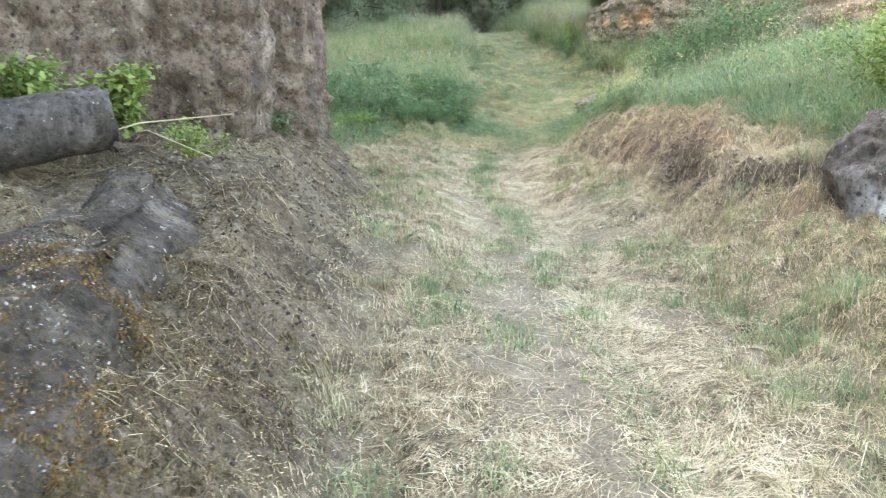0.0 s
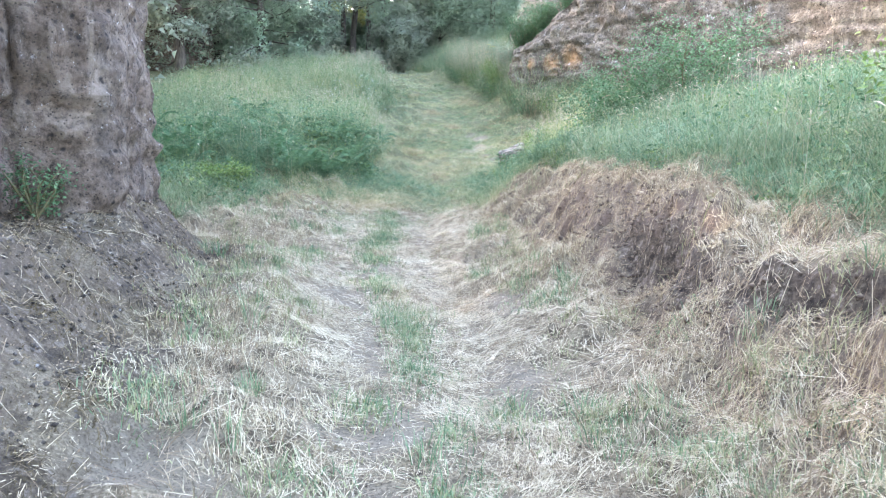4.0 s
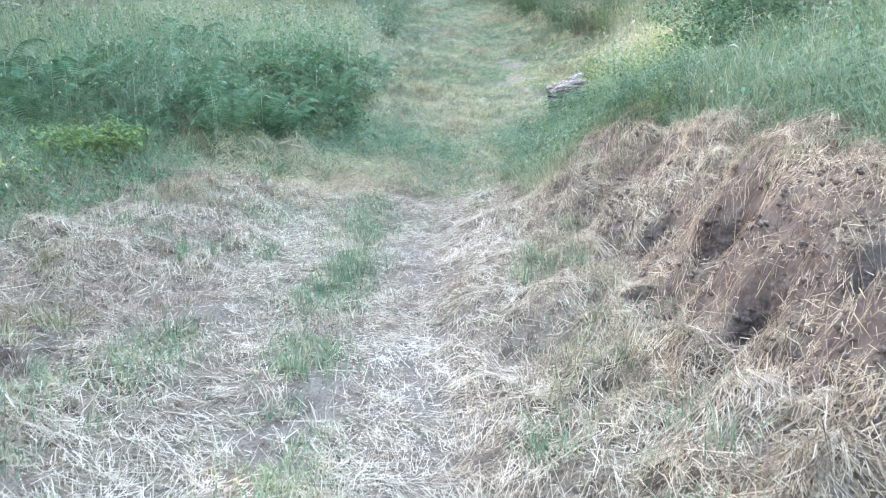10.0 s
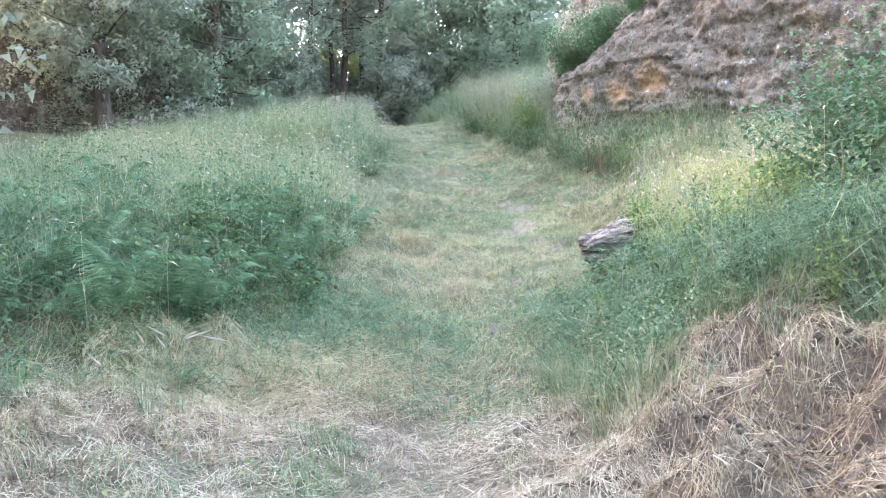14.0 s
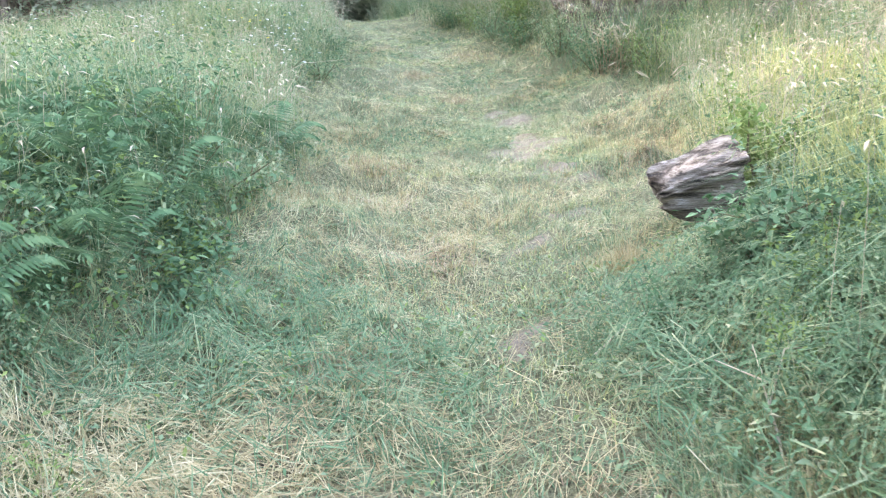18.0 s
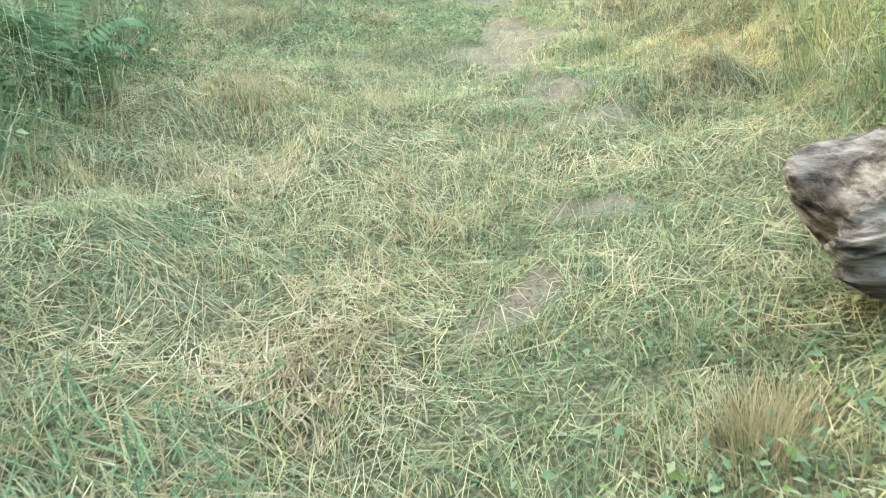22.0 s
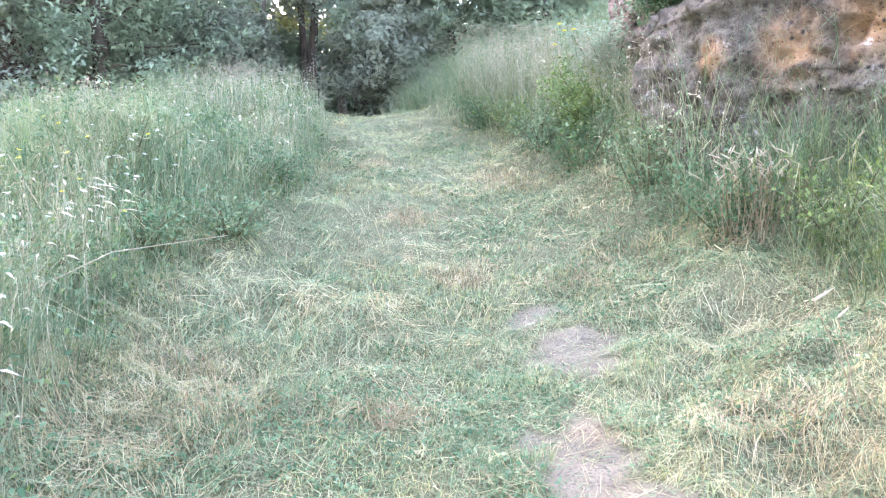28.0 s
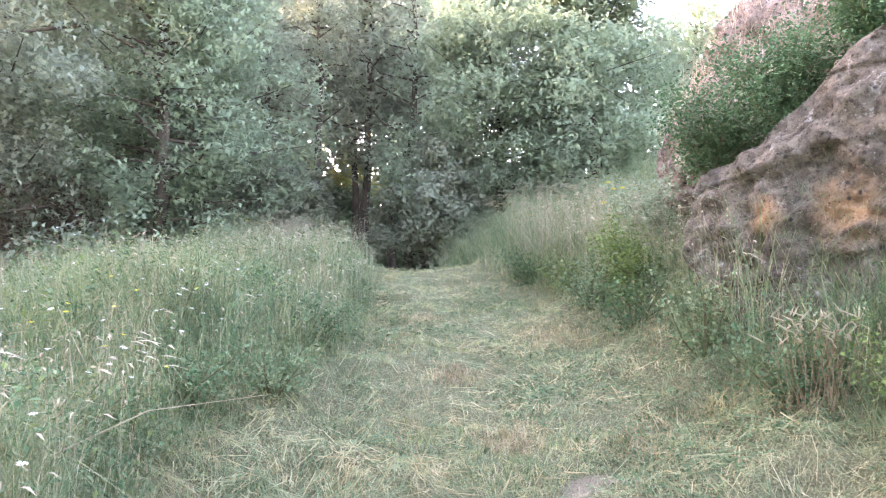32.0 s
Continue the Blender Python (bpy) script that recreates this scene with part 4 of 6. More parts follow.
straws("chaff", x, y, 0.026, 0.0036, M_STRAW, "short pale chaff trodden into the dry lane", "straw", 0.008, 0.1, 0.2)
x, y = spread(150000, -2.6, 4.2, 0.5, 16.5, lambda x, y: (1 - 0.5 * smooth(1.7, 2.2, x) * smooth(7, 5.5, y)) * np.clip((1 - green_share(x, y)) * (0.2 + 0.7 * smooth(0.8, 1.8, np.abs(x - 1.1))) * (0.25 + 1.1 * vnoise(x, y, 0.33, 24)) * np.where((x < -0.25) & (y < 12.8), 0.04, 1) * 1.15 * (1 - holes(x, y)) * (1 - 0.4 * steep(x, y)), 0, 1))
straws("dry_grass", x, y, 0.095, 0.0032, M_BROWN, "brown matted dry grass on the banks", "grass", 0.06, 0.35, 0.2)
x, y = spread(72000, 2.25, 3.9, 3.5, 16.2, lambda x, y: smooth(2.25, 2.6, x) * (0.35 + 0.65 * smooth(5, 6.6, y)) * (1 - holes(x, y)) * (0.3 + 0.7 * smooth(0.32, 0.55, vnoise(x, y, 0.22, 125))) * (1 - 0.55 * smooth(8.3, 9.5, y) * steep(x, y)) * (x < edge_right(y) + 0.1))
k = RNG.random(len(x)) < 0.22 + 0.5 * vnoise(x, y, 0.6, 126)
straws("bank_straw", x[k][::2], y[k][::2], 0.075, 0.003, M_STRAW, "pale dry grass lying over the broken bank", "straw", 0.06, 0.3, 0.1)
straws("bank_straw", x[k][1::2], y[k][1::2], 0.08, 0.0032, M_GOLD, "golden dry grass lying over the broken bank", "straw", 0.05, 0.3, 0.1)
straws("bank_straw", x[~k], y[~k], 0.08, 0.0034, M_BROWN, "brown dry grass lying over the broken bank", "straw", 0.05, 0.3, 0.1)
x, y = spread(26000, -0.6, 3.6, 1, 16.5, lambda x, y: smooth(0.5, 0.75, vnoise(x, y, 0.6, 41)) * (1 - steep(x, y)) * (1 - bare_share(x, y)) * (1 - holes(x, y)))
blades("stubble", x, y, 0.07, 0.005, 0.9, M_STRAW, "short dry stubble standing in patches on the lane")
x, y = spread(60000, -1.0, 3.4, 1.0, 16, lambda x, y: (1 - steep(x, y)) * smooth(0.55, 0.85, 0.65 * vnoise(x, y, 0.6, 43) + 0.35 * vnoise(x, y, 0.16, 44)) * (0.45 + 0.55 * smooth(0.6, 0.2, np.abs(x - strip_mid(y)))) * (1 - bare_share(x, y)))
blades("low_weeds", x, y, 0.06, 0.007, 0.9, M_CUT, "low green weeds in patches along the lane", "weeds")


def herbs(name, x, y, low, high, size, mat, label, category="herbs"):
    """Broad-leaved low growth: leaves at every height over the ground."""
    p = np.stack([x, y, height(x, y) + RNG.uniform(low, 1, len(x)) * high], 1)
    return tagged(solid(name, leaf_mesh(name, p, size, 0.1, 0.55), mat), label, category, kind="stuff")


x, y = spread(34000, 0.5, 2.2, 1.5, 8.0, lambda x, y: np.exp(-((x - 1.28 - 0.03 * y) / 0.3) ** 2) * (0.4 + 0.6 * vnoise(x, y, 0.3, 132)) * (1 - 0.6 * bare_share(x, y)))
straws("straw", x, y, 0.07, 0.0034, M_STRAW, "pale trodden straw lying thick in the wheel rut", "straw", 0.012, 0.1, 0.5)
x, y = spread(48000, -1.7, -0.4, 1.2, 4.6, lambda x, y: smooth(-0.4, -0.75, x) * (0.3 + 0.7 * vnoise(x, y, 0.25, 133)))
blades("moss", x, y, 0.032, 0.006, 1.5, M_MOSS, "dark dry moss on the slope at the foot of the ledge", "moss")


def clods(name, x, y, size, mat, label):
    """Crumbs of earth: small uneven lumps half sunk in the slope."""
    n = len(x)
    axes = np.array([(1, 0, 0), (0, 1, 0), (-1, 0, 0), (0, -1, 0), (0, 0, 0.8), (0, 0, -0.8)], float)
    r = size * RNG.uniform(0.35, 1.3, n)
    v = axes[None] * r[:, None, None] * RNG.uniform(0.6, 1.3, (n, 6, 1))
    a = RNG.uniform(0, 6.283, n)
    c, q = np.cos(a)[:, None], np.sin(a)[:, None]
    v = np.stack([v[..., 0] * c - v[..., 1] * q, v[..., 0] * q + v[..., 1] * c, v[..., 2]], 2) + np.stack([x, y, height(x, y) + 0.25 * r], 1)[:, None]
    f = np.array([(0, 1, 4), (1, 2, 4), (2, 3, 4), (3, 0, 4), (1, 0, 5), (2, 1, 5), (3, 2, 5), (0, 3, 5)])
    me = mesh_np(name, v.reshape(-1, 3), [(np.arange(n)[:, None, None] * 6 + f[None]).reshape(-1, 3)])
    return tagged(solid(name, me, mat), label, "earth", kind="stuff")


x, y = spread(5000, 2.5, 3.7, 5.5, 16, lambda x, y: np.clip(steep(x, y) * (0.3 + 0.7 * vnoise(x, y, 0.3, 119)) + 0.08, 0, 1))
clods("clods", x, y, 0.022, M_EARTH, "crumbled brown clods of earth on the broken bank")
x, y = spread(9000, -2.6, -0.4, 1.0, 12.5, lambda x, y: smooth(-0.45, -0.8, x) * (0.2 + 0.8 * vnoise(x, y, 0.3, 120)))
clods("clods", x, y, 0.016, M_LEDGE, "grey-brown crumbs of rock on the slope below the wall")
x, y = spread(1600, 0.2, 2.6, 1.5, 16, lambda x, y: 0.15 + 0.85 * bare_share(x, y))
clods("clods", x, y, 0.009, M_EARTH, "small crumbs of dry earth on the trodden lane")
# green places in the dry stretch: x, y
GREEN = [(-0.42, 8.7), (1.04, 6.69), (1.19, 5.7), (1.46, 6.23), (0.12, 5.67), (0.56, 5.19), (0.33, 3.34), (-0.23, 3.18), (2.15, 5.66), (2.3, 6.75), (2.29, 4.87), (2.77, 5.16), (0.47, 6.66), (0.82, 13.54), (0.16, 12.78), (1.09, 9.2),
         (1.08, 3.35), (0.2, 9.9), (1.16, 7.43), (1.52, 7.63), (0.7, 7.65), (2.66, 8.13), (2.29, 6.23), (0.1, 12.25), (2.77, 6.64), (-0.13, 11.77), (-0.07, 11.18), (-0.7, 10.45), (1.93, 11.45), (2.15, 9.63), (2.44, 12.43), (2.65, 14.32), (2.17, 10.59),
         (2.5, 11.45), (0.9, 11.3), (0.9, 12.6), (1.05, 14.3), (1.1, 10.2), (0.4, 14.6), (-0.4, 7.3), (1.9, 4.0), (2.6, 4.2)]
qx, qy = [], []
for cx, cy in GREEN:
    cr = RNG.uniform(0.09, 0.24)
    k = int(1500 * cr)
    qx.append(cx + RNG.normal(0, cr * 0.55, k))
    qy.append(cy + RNG.normal(0, cr * 0.9, k))
qx, qy = np.concatenate(qx), np.concatenate(qy)
thin = RNG.random(len(qx)) < 0.5
blades("lane_grass", qx[thin], qy[thin], 0.05 + 0.09 * vnoise(qx[thin], qy[thin], 0.25, 25), 0.0055, 1.0, M_TALL, "sparse green grass growing through the straw")
blades("lane_weeds", qx[~thin], qy[~thin], 0.04 + 0.05 * vnoise(qx[~thin], qy[~thin], 0.25, 26), 0.008, 1.1, M_CUT, "low olive weeds growing through the straw", "weeds")
x, y = spread(110000, -3.2, -0.1, 0.6, 12.8, lambda x, y: smooth(-0.35, -0.7, x) * (0.15 + 0.85 * smooth(0.35, 0.6, vnoise(x, y, 0.3, 45))))
blades("moss", x, y, 0.02, 0.006, 1.6, M_MOSS, "brown dry moss and low weeds on the slope below the rocks", "moss")
x, y = spread(16000, 2.2, 4.0, 2.0, 16.5, lambda x, y: smooth(0.42, 0.7, 0.6 * vnoise(x, y, 0.35, 35) + 0.4 * vnoise(x, y, 0.12, 36)) * smooth(2.2, 2.6, x) * (1 - holes(x, y)) * (1 - 0.9 * steep(x, y)))
blades("dry_tussocks", x, y, 0.05, 0.0045, 1.8, M_BROWN, "clumps of brown withered grass on the bank")
x, y = spread(80000, 0.3, 2.0, 2.5, 16.5, lambda x, y: np.exp(-((x - strip_mid(y) + (vnoise(y, y * 0, 1.2, 37) - 0.5) * 0.2) / 0.17) ** 2) * smooth(0.15, 0.55, vnoise(x, y, 0.45, 38)) * (0.2 + 0.8 * smooth(6, 9, y)) * (1 - bare_share(x, y)))
blades("strip_grass", x, y, 0.04 + 0.08 * vnoise(x, y, 0.4, 39), 0.0055, 0.9, M_TALL, "green grass strip between the wheel ruts")


def verge(x, y):
    """The rough sides of the dry lane, out of the ruts and off the bare earth."""
    off = np.minimum(np.abs(x - rut_right(y)) - 0.3, np.abs(x - rut_left(y)) - 0.18)
    return smooth(0.0, 0.25, off) * (1 - 0.85 * steep(x, y)) * (1 - bare_share(x, y)) * (1 - holes(x, y)) * smooth(-0.75, -0.45, x + 0.9 * smooth(11, 13.5, y) * (x < 0)) * (1 - green_share(x, y))


cx, cy = spread(3600, -1.6, 3.6, 2.0, 17.6, lambda x, y: verge(x, y) * smooth(0.2, 0.6, vnoise(x, y, 0.7, 111)))
clumps("straw_tuft", cx[::2], cy[::2], 0.09, 0.09, 24, 0.0036, M_STRAW, "pale dry grass tufts left standing beside the ruts")
clumps("brown_tuft", cx[1::2], cy[1::2], 0.10, 0.085, 24, 0.004, M_BROWN, "brown withered grass tufts on the rough verge")
cx, cy = spread(1500, -1.2, 3.5, 2.0, 17.6, lambda x, y: verge(x, y) * smooth(0.35, 0.7, vnoise(x, y, 0.8, 113)))
clumps("olive_tuft", cx, cy, 0.09, 0.10, 30, 0.0042, M_CUT, "olive half-dry grass tufts on the rough verge")
cx, cy = spread(300, 1.8, 3.6, 2.2, 7.6, lambda x, y: 0.2 + 0.8 * smooth(0.35, 0.6, vnoise(x, y, 0.6, 127)))
clumps("olive_tuft", cx[::2], cy[::2], 0.11, 0.11, 36, 0.004, M_CUT, "olive half-dry grass tufts at the foot of the bank")
clumps("green_tuft", cx[1::2], cy[1::2], 0.1, 0.12, 34, 0.0044, M_TALL, "green grass tufts at the foot of the bank")
cx, cy = spread(600, -1.2, 2.6, 4.0, 17.0, lambda x, y: verge(x, y) * smooth(0.5, 0.75, vnoise(x, y, 0.8, 115)))
clumps("green_tuft", cx, cy, 0.06, 0.16, 26, 0.0044, M_TALL, "green grass tufts sprouting on the verge", splay=0.6)
cx, cy = spread(300, 2.6, 3.8, 15.0, 17.4, lambda x, y: smooth(15.2, 16.4, y) * (0.3 + 0.7 * vnoise(x, y, 0.5, 124)))
clumps("bank_tuft", cx[::2], cy[::2], 0.1, 0.2, 40, 0.0042, M_CUT, "olive grass tufts on the end of the bank")
clumps("bank_tuft", cx[1::2], cy[1::2], 0.1, 0.22, 40, 0.0045, M_TALL, "green grass tufts on the end of the bank")


# cut green stretch
def gold_zone(x, y):
    """Mown hay and stubble between the tall growth and the trodden line, and along the foot of the far bank."""
    line = np.interp(y, [17, 18, 19.2, 20.3, 22, 24, 27, 30, 36], [2.0, 2.25, 2.7, 2.95, 3.2, 3.3, 3.3, 3.3, 2.4])
    side = smooth(0.1, -0.5, x - line) * smooth(18.9, 19.8, y)
    right = smooth(0.9, 1.4, x - line) * smooth(19.5, 21.5, y)
    return np.clip(np.maximum(side * (1 - 0.45 * smooth(24, 26, y)), (0.8 - 0.5 * smooth(23.5, 25.5, y)) * right) * (0.35 + 0.9 * vnoise(x, y, 0.7, 116)), 0, 1)


def near(y):
    return 1 - 0.6 * smooth(26.5, 29, y)


x, y = spread(420000, -2.2, 6.2, 15.2, 37, lambda x, y: np.clip(green_share(x, y) * (0.35 + 0.9 * vnoise(x, y, 0.8, 47)) * (1 - 0.6 * gold_zone(x, y)), 0, 1) * near(y) * (1 - 0.72 * bare_share(x, y)) * (x > edge_left(y) - 0.5) * (x < edge_right(y) + 0.4))
pick = RNG.random(len(x)) + 0.8 * (vnoise(x, y, 0.6, 48) - 0.5)
k = pick < 0.3
straws("cut_grass", x[k], y[k], 0.13, 0.0023, M_CUT, "freshly cut long green grass lying on the lane", "grass", 0.06, 0.25)
k = (pick >= 0.3) & (pick < 0.62)
straws("clippings", x[k], y[k], 0.08, 0.0036, M_TALL, "short green clippings strewn on the lane", "grass", 0.05, 0.4)
k = pick >= 0.62
straws("dry_clippings", x[k], y[k], 0.065, 0.003, M_CUT, "olive half-dry clippings strewn on the lane", "grass", 0.05, 0.4)
x, y = spread(150000, 0.4, 6.2, 16.5, 37, lambda x, y: np.clip(0.45 * smooth(0.4, 0.72, 0.7 * vnoise(x, y, 0.9, 53) + 0.3 * vnoise(x, y, 0.25, 54)) + 0.75 * gold_zone(x, y), 0, 1) * (1 - 0.5 * smooth(23, 24.5, y)) * near(y) * (1 - 0.72 * bare_share(x, y)) * (x > edge_left(y) - 0.3) * (x < edge_right(y) + 0.3))
straws("hay", x, y, 0.13, 0.0025, M_GOLD, "pale golden hay strewn over the cut grass", "straw", 0.06, 0.25)
x, y = spread(170000, -2.5, 6.1, 14.8, 37, lambda x, y: np.clip(green_share(x, y) * (0.1 + 1.2 * vnoise(x, y, 0.5, 57)), 0, 1) * near(y) * (1 - bare_share(x, y)) * (x > edge_left(y) - 0.8) * (x < edge_right(y) + 0.5))
k = RNG.random(len(x)) < 0.35 + 0.5 * vnoise(x, y, 0.7, 56)
blades("short_grass", x[k], y[k], 0.05 + 0.08 * vnoise(x[k], y[k], 0.4, 58), 0.005, 1.6, M_TALL, "short green grass on the mown lane")
blades("olive_stubble", x[~k], y[~k], 0.05 + 0.08 * vnoise(x[~k], y[~k], 0.4, 58), 0.0045, 1.6, M_CUT, "short olive grass on the mown lane")
x, y = spread(30000, 0.5, 5.8, 17.5, 37, lambda x, y: smooth(0.5, 0.7, vnoise(x, y, 0.7, 59)) * (x > edge_left(y) - 0.2) * (x < edge_right(y) + 0.3) * (1 - bare_share(x, y)))
blades("golden_grass", x, y, 0.08, 0.0045, 1.4, M_YELLOW, "yellow-green short grass in patches on the lane")
x, y = spread(26000, 0.8, 5.9, 20.0, 36, lambda x, y: smooth(0.55, 0.75, vnoise(x, y, 0.55, 60) + 0.1 * smooth(4.4, 5.2, x)) * (x > edge_left(y) - 0.2) * (x < edge_right(y) + 0.3) * (1 - bare_share(x, y)))
blades("golden_stubble", x, y, 0.085, 0.004, 1.2, M_GOLD, "golden dry stubble left standing in the mown lane")
cx, cy = spread(1500, 0.2, 6.0, 17.5, 35, lambda x, y: (1 - bare_share(x, y)) * near(y) * (0.25 + 0.75 * smooth(0.35, 0.65, vnoise(x, y, 0.8, 117))) * (x > edge_left(y) - 0.1) * (x < edge_right(y) + 0.1))
warm = RNG.random(len(cx)) < 0.25 + 0.65 * gold_zone(cx, cy)
clumps("stubble_tuft", cx[warm], cy[warm], 0.12, 0.13, 34, 0.0036, M_GOLD, "golden stubble tufts left by the mower", splay=0.8)
clumps("mown_tuft", cx[~warm][::2], cy[~warm][::2], 0.11, 0.11, 34, 0.0042, M_TALL, "short green grass tufts left by the mower")
clumps("mown_tuft", cx[~warm][1::2], cy[~warm][1::2], 0.11, 0.11, 34, 0.004, M_CUT, "short olive grass tufts left by the mower")
for mat, tone, seed in ((M_TALL, "green", 121), (M_CUT, "olive", 122), (M_GOLD, "golden", 123)):
    x, y = clumped(15000, 5, 0.05, -0.2, 6.2, 17.6, 35, lambda x, y: (1 - bare_share(x, y)) * (0.15 + 0.85 * smooth(0.4, 0.65, vnoise(x, y, 0.7, seed))) * (x > edge_left(y) - 0.1) * (x < edge_right(y) + 0.1))
    straws("grass_wisps", x, y, np.where(y < 26.5, 0.13, 0.18), np.where(y < 26.5, 0.0032, 0.006), mat, "long " + tone + " wisps of mown grass lying in swaths", "grass", 0.07, 0.2, 0.8)
hx, hy = RNG.normal(0.6, 0.75, 9000), RNG.normal(17.5, 0.5, 9000)
straws("hay_swath", hx, hy, 0.16, 0.0032, M_GOLD, "loose golden hay lying thick at the lane's edge", "straw", 0.09, 0.25)
hx, hy = spread(26000, -0.8, 2.5, 16.8, 20.0, lambda x, y: smooth(0.25, 0.5, vnoise(x, y, 0.5, 18)) * (0.25 + 0.75 * np.exp(-((y - 18.8) / 0.55) ** 2)) * smooth(2.45, 2.1, x) * (x > edge_left(y) - 0.7) * (1 - bare_share(x, y)))
k = RNG.random(len(hx)) < 0.5
straws("cut_herbs", hx[k], hy[k], 0.12, 0.004, M_TALL, "limp green cut stems lying across the lane", "herbs", 0.13, 0.4, 0.5)
hx, hy = hx[~k], hy[~k]
straws("cut_herbs", hx, hy, 0.1, 0.005, M_FERN, "thick dark green cut herbs lying across the lane", "herbs", 0.13, 0.4, 0.3)
hx, hy = spread(17000, 2.55, 4.2, 15.8, 18.9, lambda x, y: (0.3 + 0.7 * smooth(0.3, 0.55, vnoise(x, y, 0.5, 19))) * smooth(2.5, 2.9, x))
straws("cut_herbs", hx[::2], hy[::2], 0.12, 0.0045, M_TALL, "green cut stems heaped beside the lane", "herbs", 0.26, 0.4, 0.4)
straws("cut_herbs", hx[1::2], hy[1::2], 0.11, 0.005, M_FERN, "dark green cut herbs heaped beside the lane", "herbs", 0.26, 0.4, 0.3)
for mat, count in ((M_FERN, 9000), (M_TALL, 13000)):
    lx, ly = clumped(count, 30, 0.09, 2.8, 4.3, 15.9, 18.8, lambda x, y: smooth(2.7, 3.1, x - 0.45 * smooth(17.4, 18.2, y)))
    pts = np.stack([lx, ly, height(lx, ly) + RNG.uniform(0.02, 0.3, len(lx)) * (0.4 + vnoise(lx, ly, 0.4, 118))], 1)
    tagged(solid("weed_leaves", leaf_mesh("weed_leaves", pts, 0.034, 0.2, 0.4), mat), "broad green leaves of cut weeds heaped beside the lane", "herbs", kind="stuff")
x, y = spread(70000, 1.2, 6.0, 22.5, 34, lambda x, y: smooth(0.46, 0.62, 0.6 * vnoise(x, y, 0.75, 128) + 0.4 * vnoise(x, y, 0.25, 129)) * (x > edge_left(y) - 0.2) * (x < edge_right(y) + 0.3) * (1 - bare_share(x, y)))
k = RNG.random(len(x)) < 0.5
herbs("herbs", x[k], y[k], 0.02, 0.07, 0.03, M_TALL, "low green herbs in patches on the mown lane")
herbs("herbs", x[~k], y[~k], 0.02, 0.06, 0.034, M_FERN, "dark green low herbs in patches on the mown lane")
hx, hy = RNG.normal(1.35, 0.3, 2600), RNG.normal(25.2, 0.9, 2600)
straws("hay_swath", hx, hy, 0.14, 0.003, M_GOLD, "loose golden hay lying thick along the tall grass", "straw", 0.09, 0.25)
# scorched brown places in the mown lane
SCORCH = [(3.55, 27.8, 0.35), (4.35, 31.0, 0.5), (2.0, 21.6, 0.4), (2.1, 22.7, 0.45), (2.3, 20.1, 0.35), (4.75, 24.6, 0.4), (2.0, 25.4, 0.5), (1.6, 26.2, 0.45), (3.0, 25.2, 0.3), (4.6, 27.6, 0.5), (3.2, 29.6, 0.4), (2.8, 32.0, 0.4),
          (1.7, 18.6, 0.3), (0.6, 16.2, 0.4), (-0.4, 15.8, 0.4), (4.3, 22.0, 0.3)]
sx, sy = [], []
for cx, cy, cr in SCORCH:
    k = int(1500 * cr)
    a, d = RNG.uniform(0, 6.283, k), cr * np.sqrt(RNG.random(k)) * RNG.uniform(0.5, 1.15, k)
    sx.append(cx + np.cos(a) * d)
    sy.append(cy + np.sin(a) * d)
sx, sy = np.concatenate(sx), np.concatenate(sy)
half = len(sx) // 2
pick = RNG.permutation(len(sx))
straws("scorched_grass", sx[pick[:half]], sy[pick[:half]], 0.1, 0.0045, M_BROWN, "brown withered grass in patches on the mown lane", "grass", 0.06, 0.3)
blades("scorched_stubble", sx[pick[half:]], sy[pick[half:]], 0.11, 0.0045, 0.8, M_GOLD, "golden dry stubble in patches on the mown lane")


# uncut growth beside the lane
def left_keep(x, y):
    return smooth(0.1, -0.15, x - edge_left(y)) * (0.35 + 0.65 * vnoise(x, y, 0.9, 61)) * (1 - 0.6 * smooth(1.6, 3.2, edge_left(y) - x))


def right_keep(x, y):
    return smooth(-0.15, 0.35, x - edge_right(y)) * (1 - 0.85 * np.exp(-((x - 5.95) ** 2 + (y - 27.0) ** 2) / 0.22)) * (0.35 + 0.65 * vnoise(x, y, 0.9, 67)) * (1 - 0.6 * smooth(1.4, 3.0, x - edge_right(y)))


def tuss(x, y, seed):
    """Uneven growth: tussocks and hollows."""
    return 0.15 + 0.7 * vnoise(x, y, 0.5, seed) + 0.45 * vnoise(x, y, 1.6, seed + 1) + 0.35 * vnoise(x, y, 0.17, seed + 2)


def stand(x, y, high, label):
    """Uncut growth: green blades with olive and pale ones among them."""
    pick = RNG.random(len(x))
    pale = pick > 0.72 + 0.24 * smooth(24, 18, y) + 0.3 * (vnoise(x, y, 1.1, 72) - 0.5)
    blades("tall_grass", x[~pale], y[~pale], high[~pale], np.where(y[~pale] > 27, 0.006, 0.0046), np.where(y[~pale] < 19, 1.9, 1.3), M_TALL, "tall uncut green grass " + label)
    blades("olive_grass", x[pale], y[pale], high[pale] * 1.05, np.where(y[pale] > 27, 0.0055, 0.0042), 1.2, M_CUT, "olive seeding grass " + label)


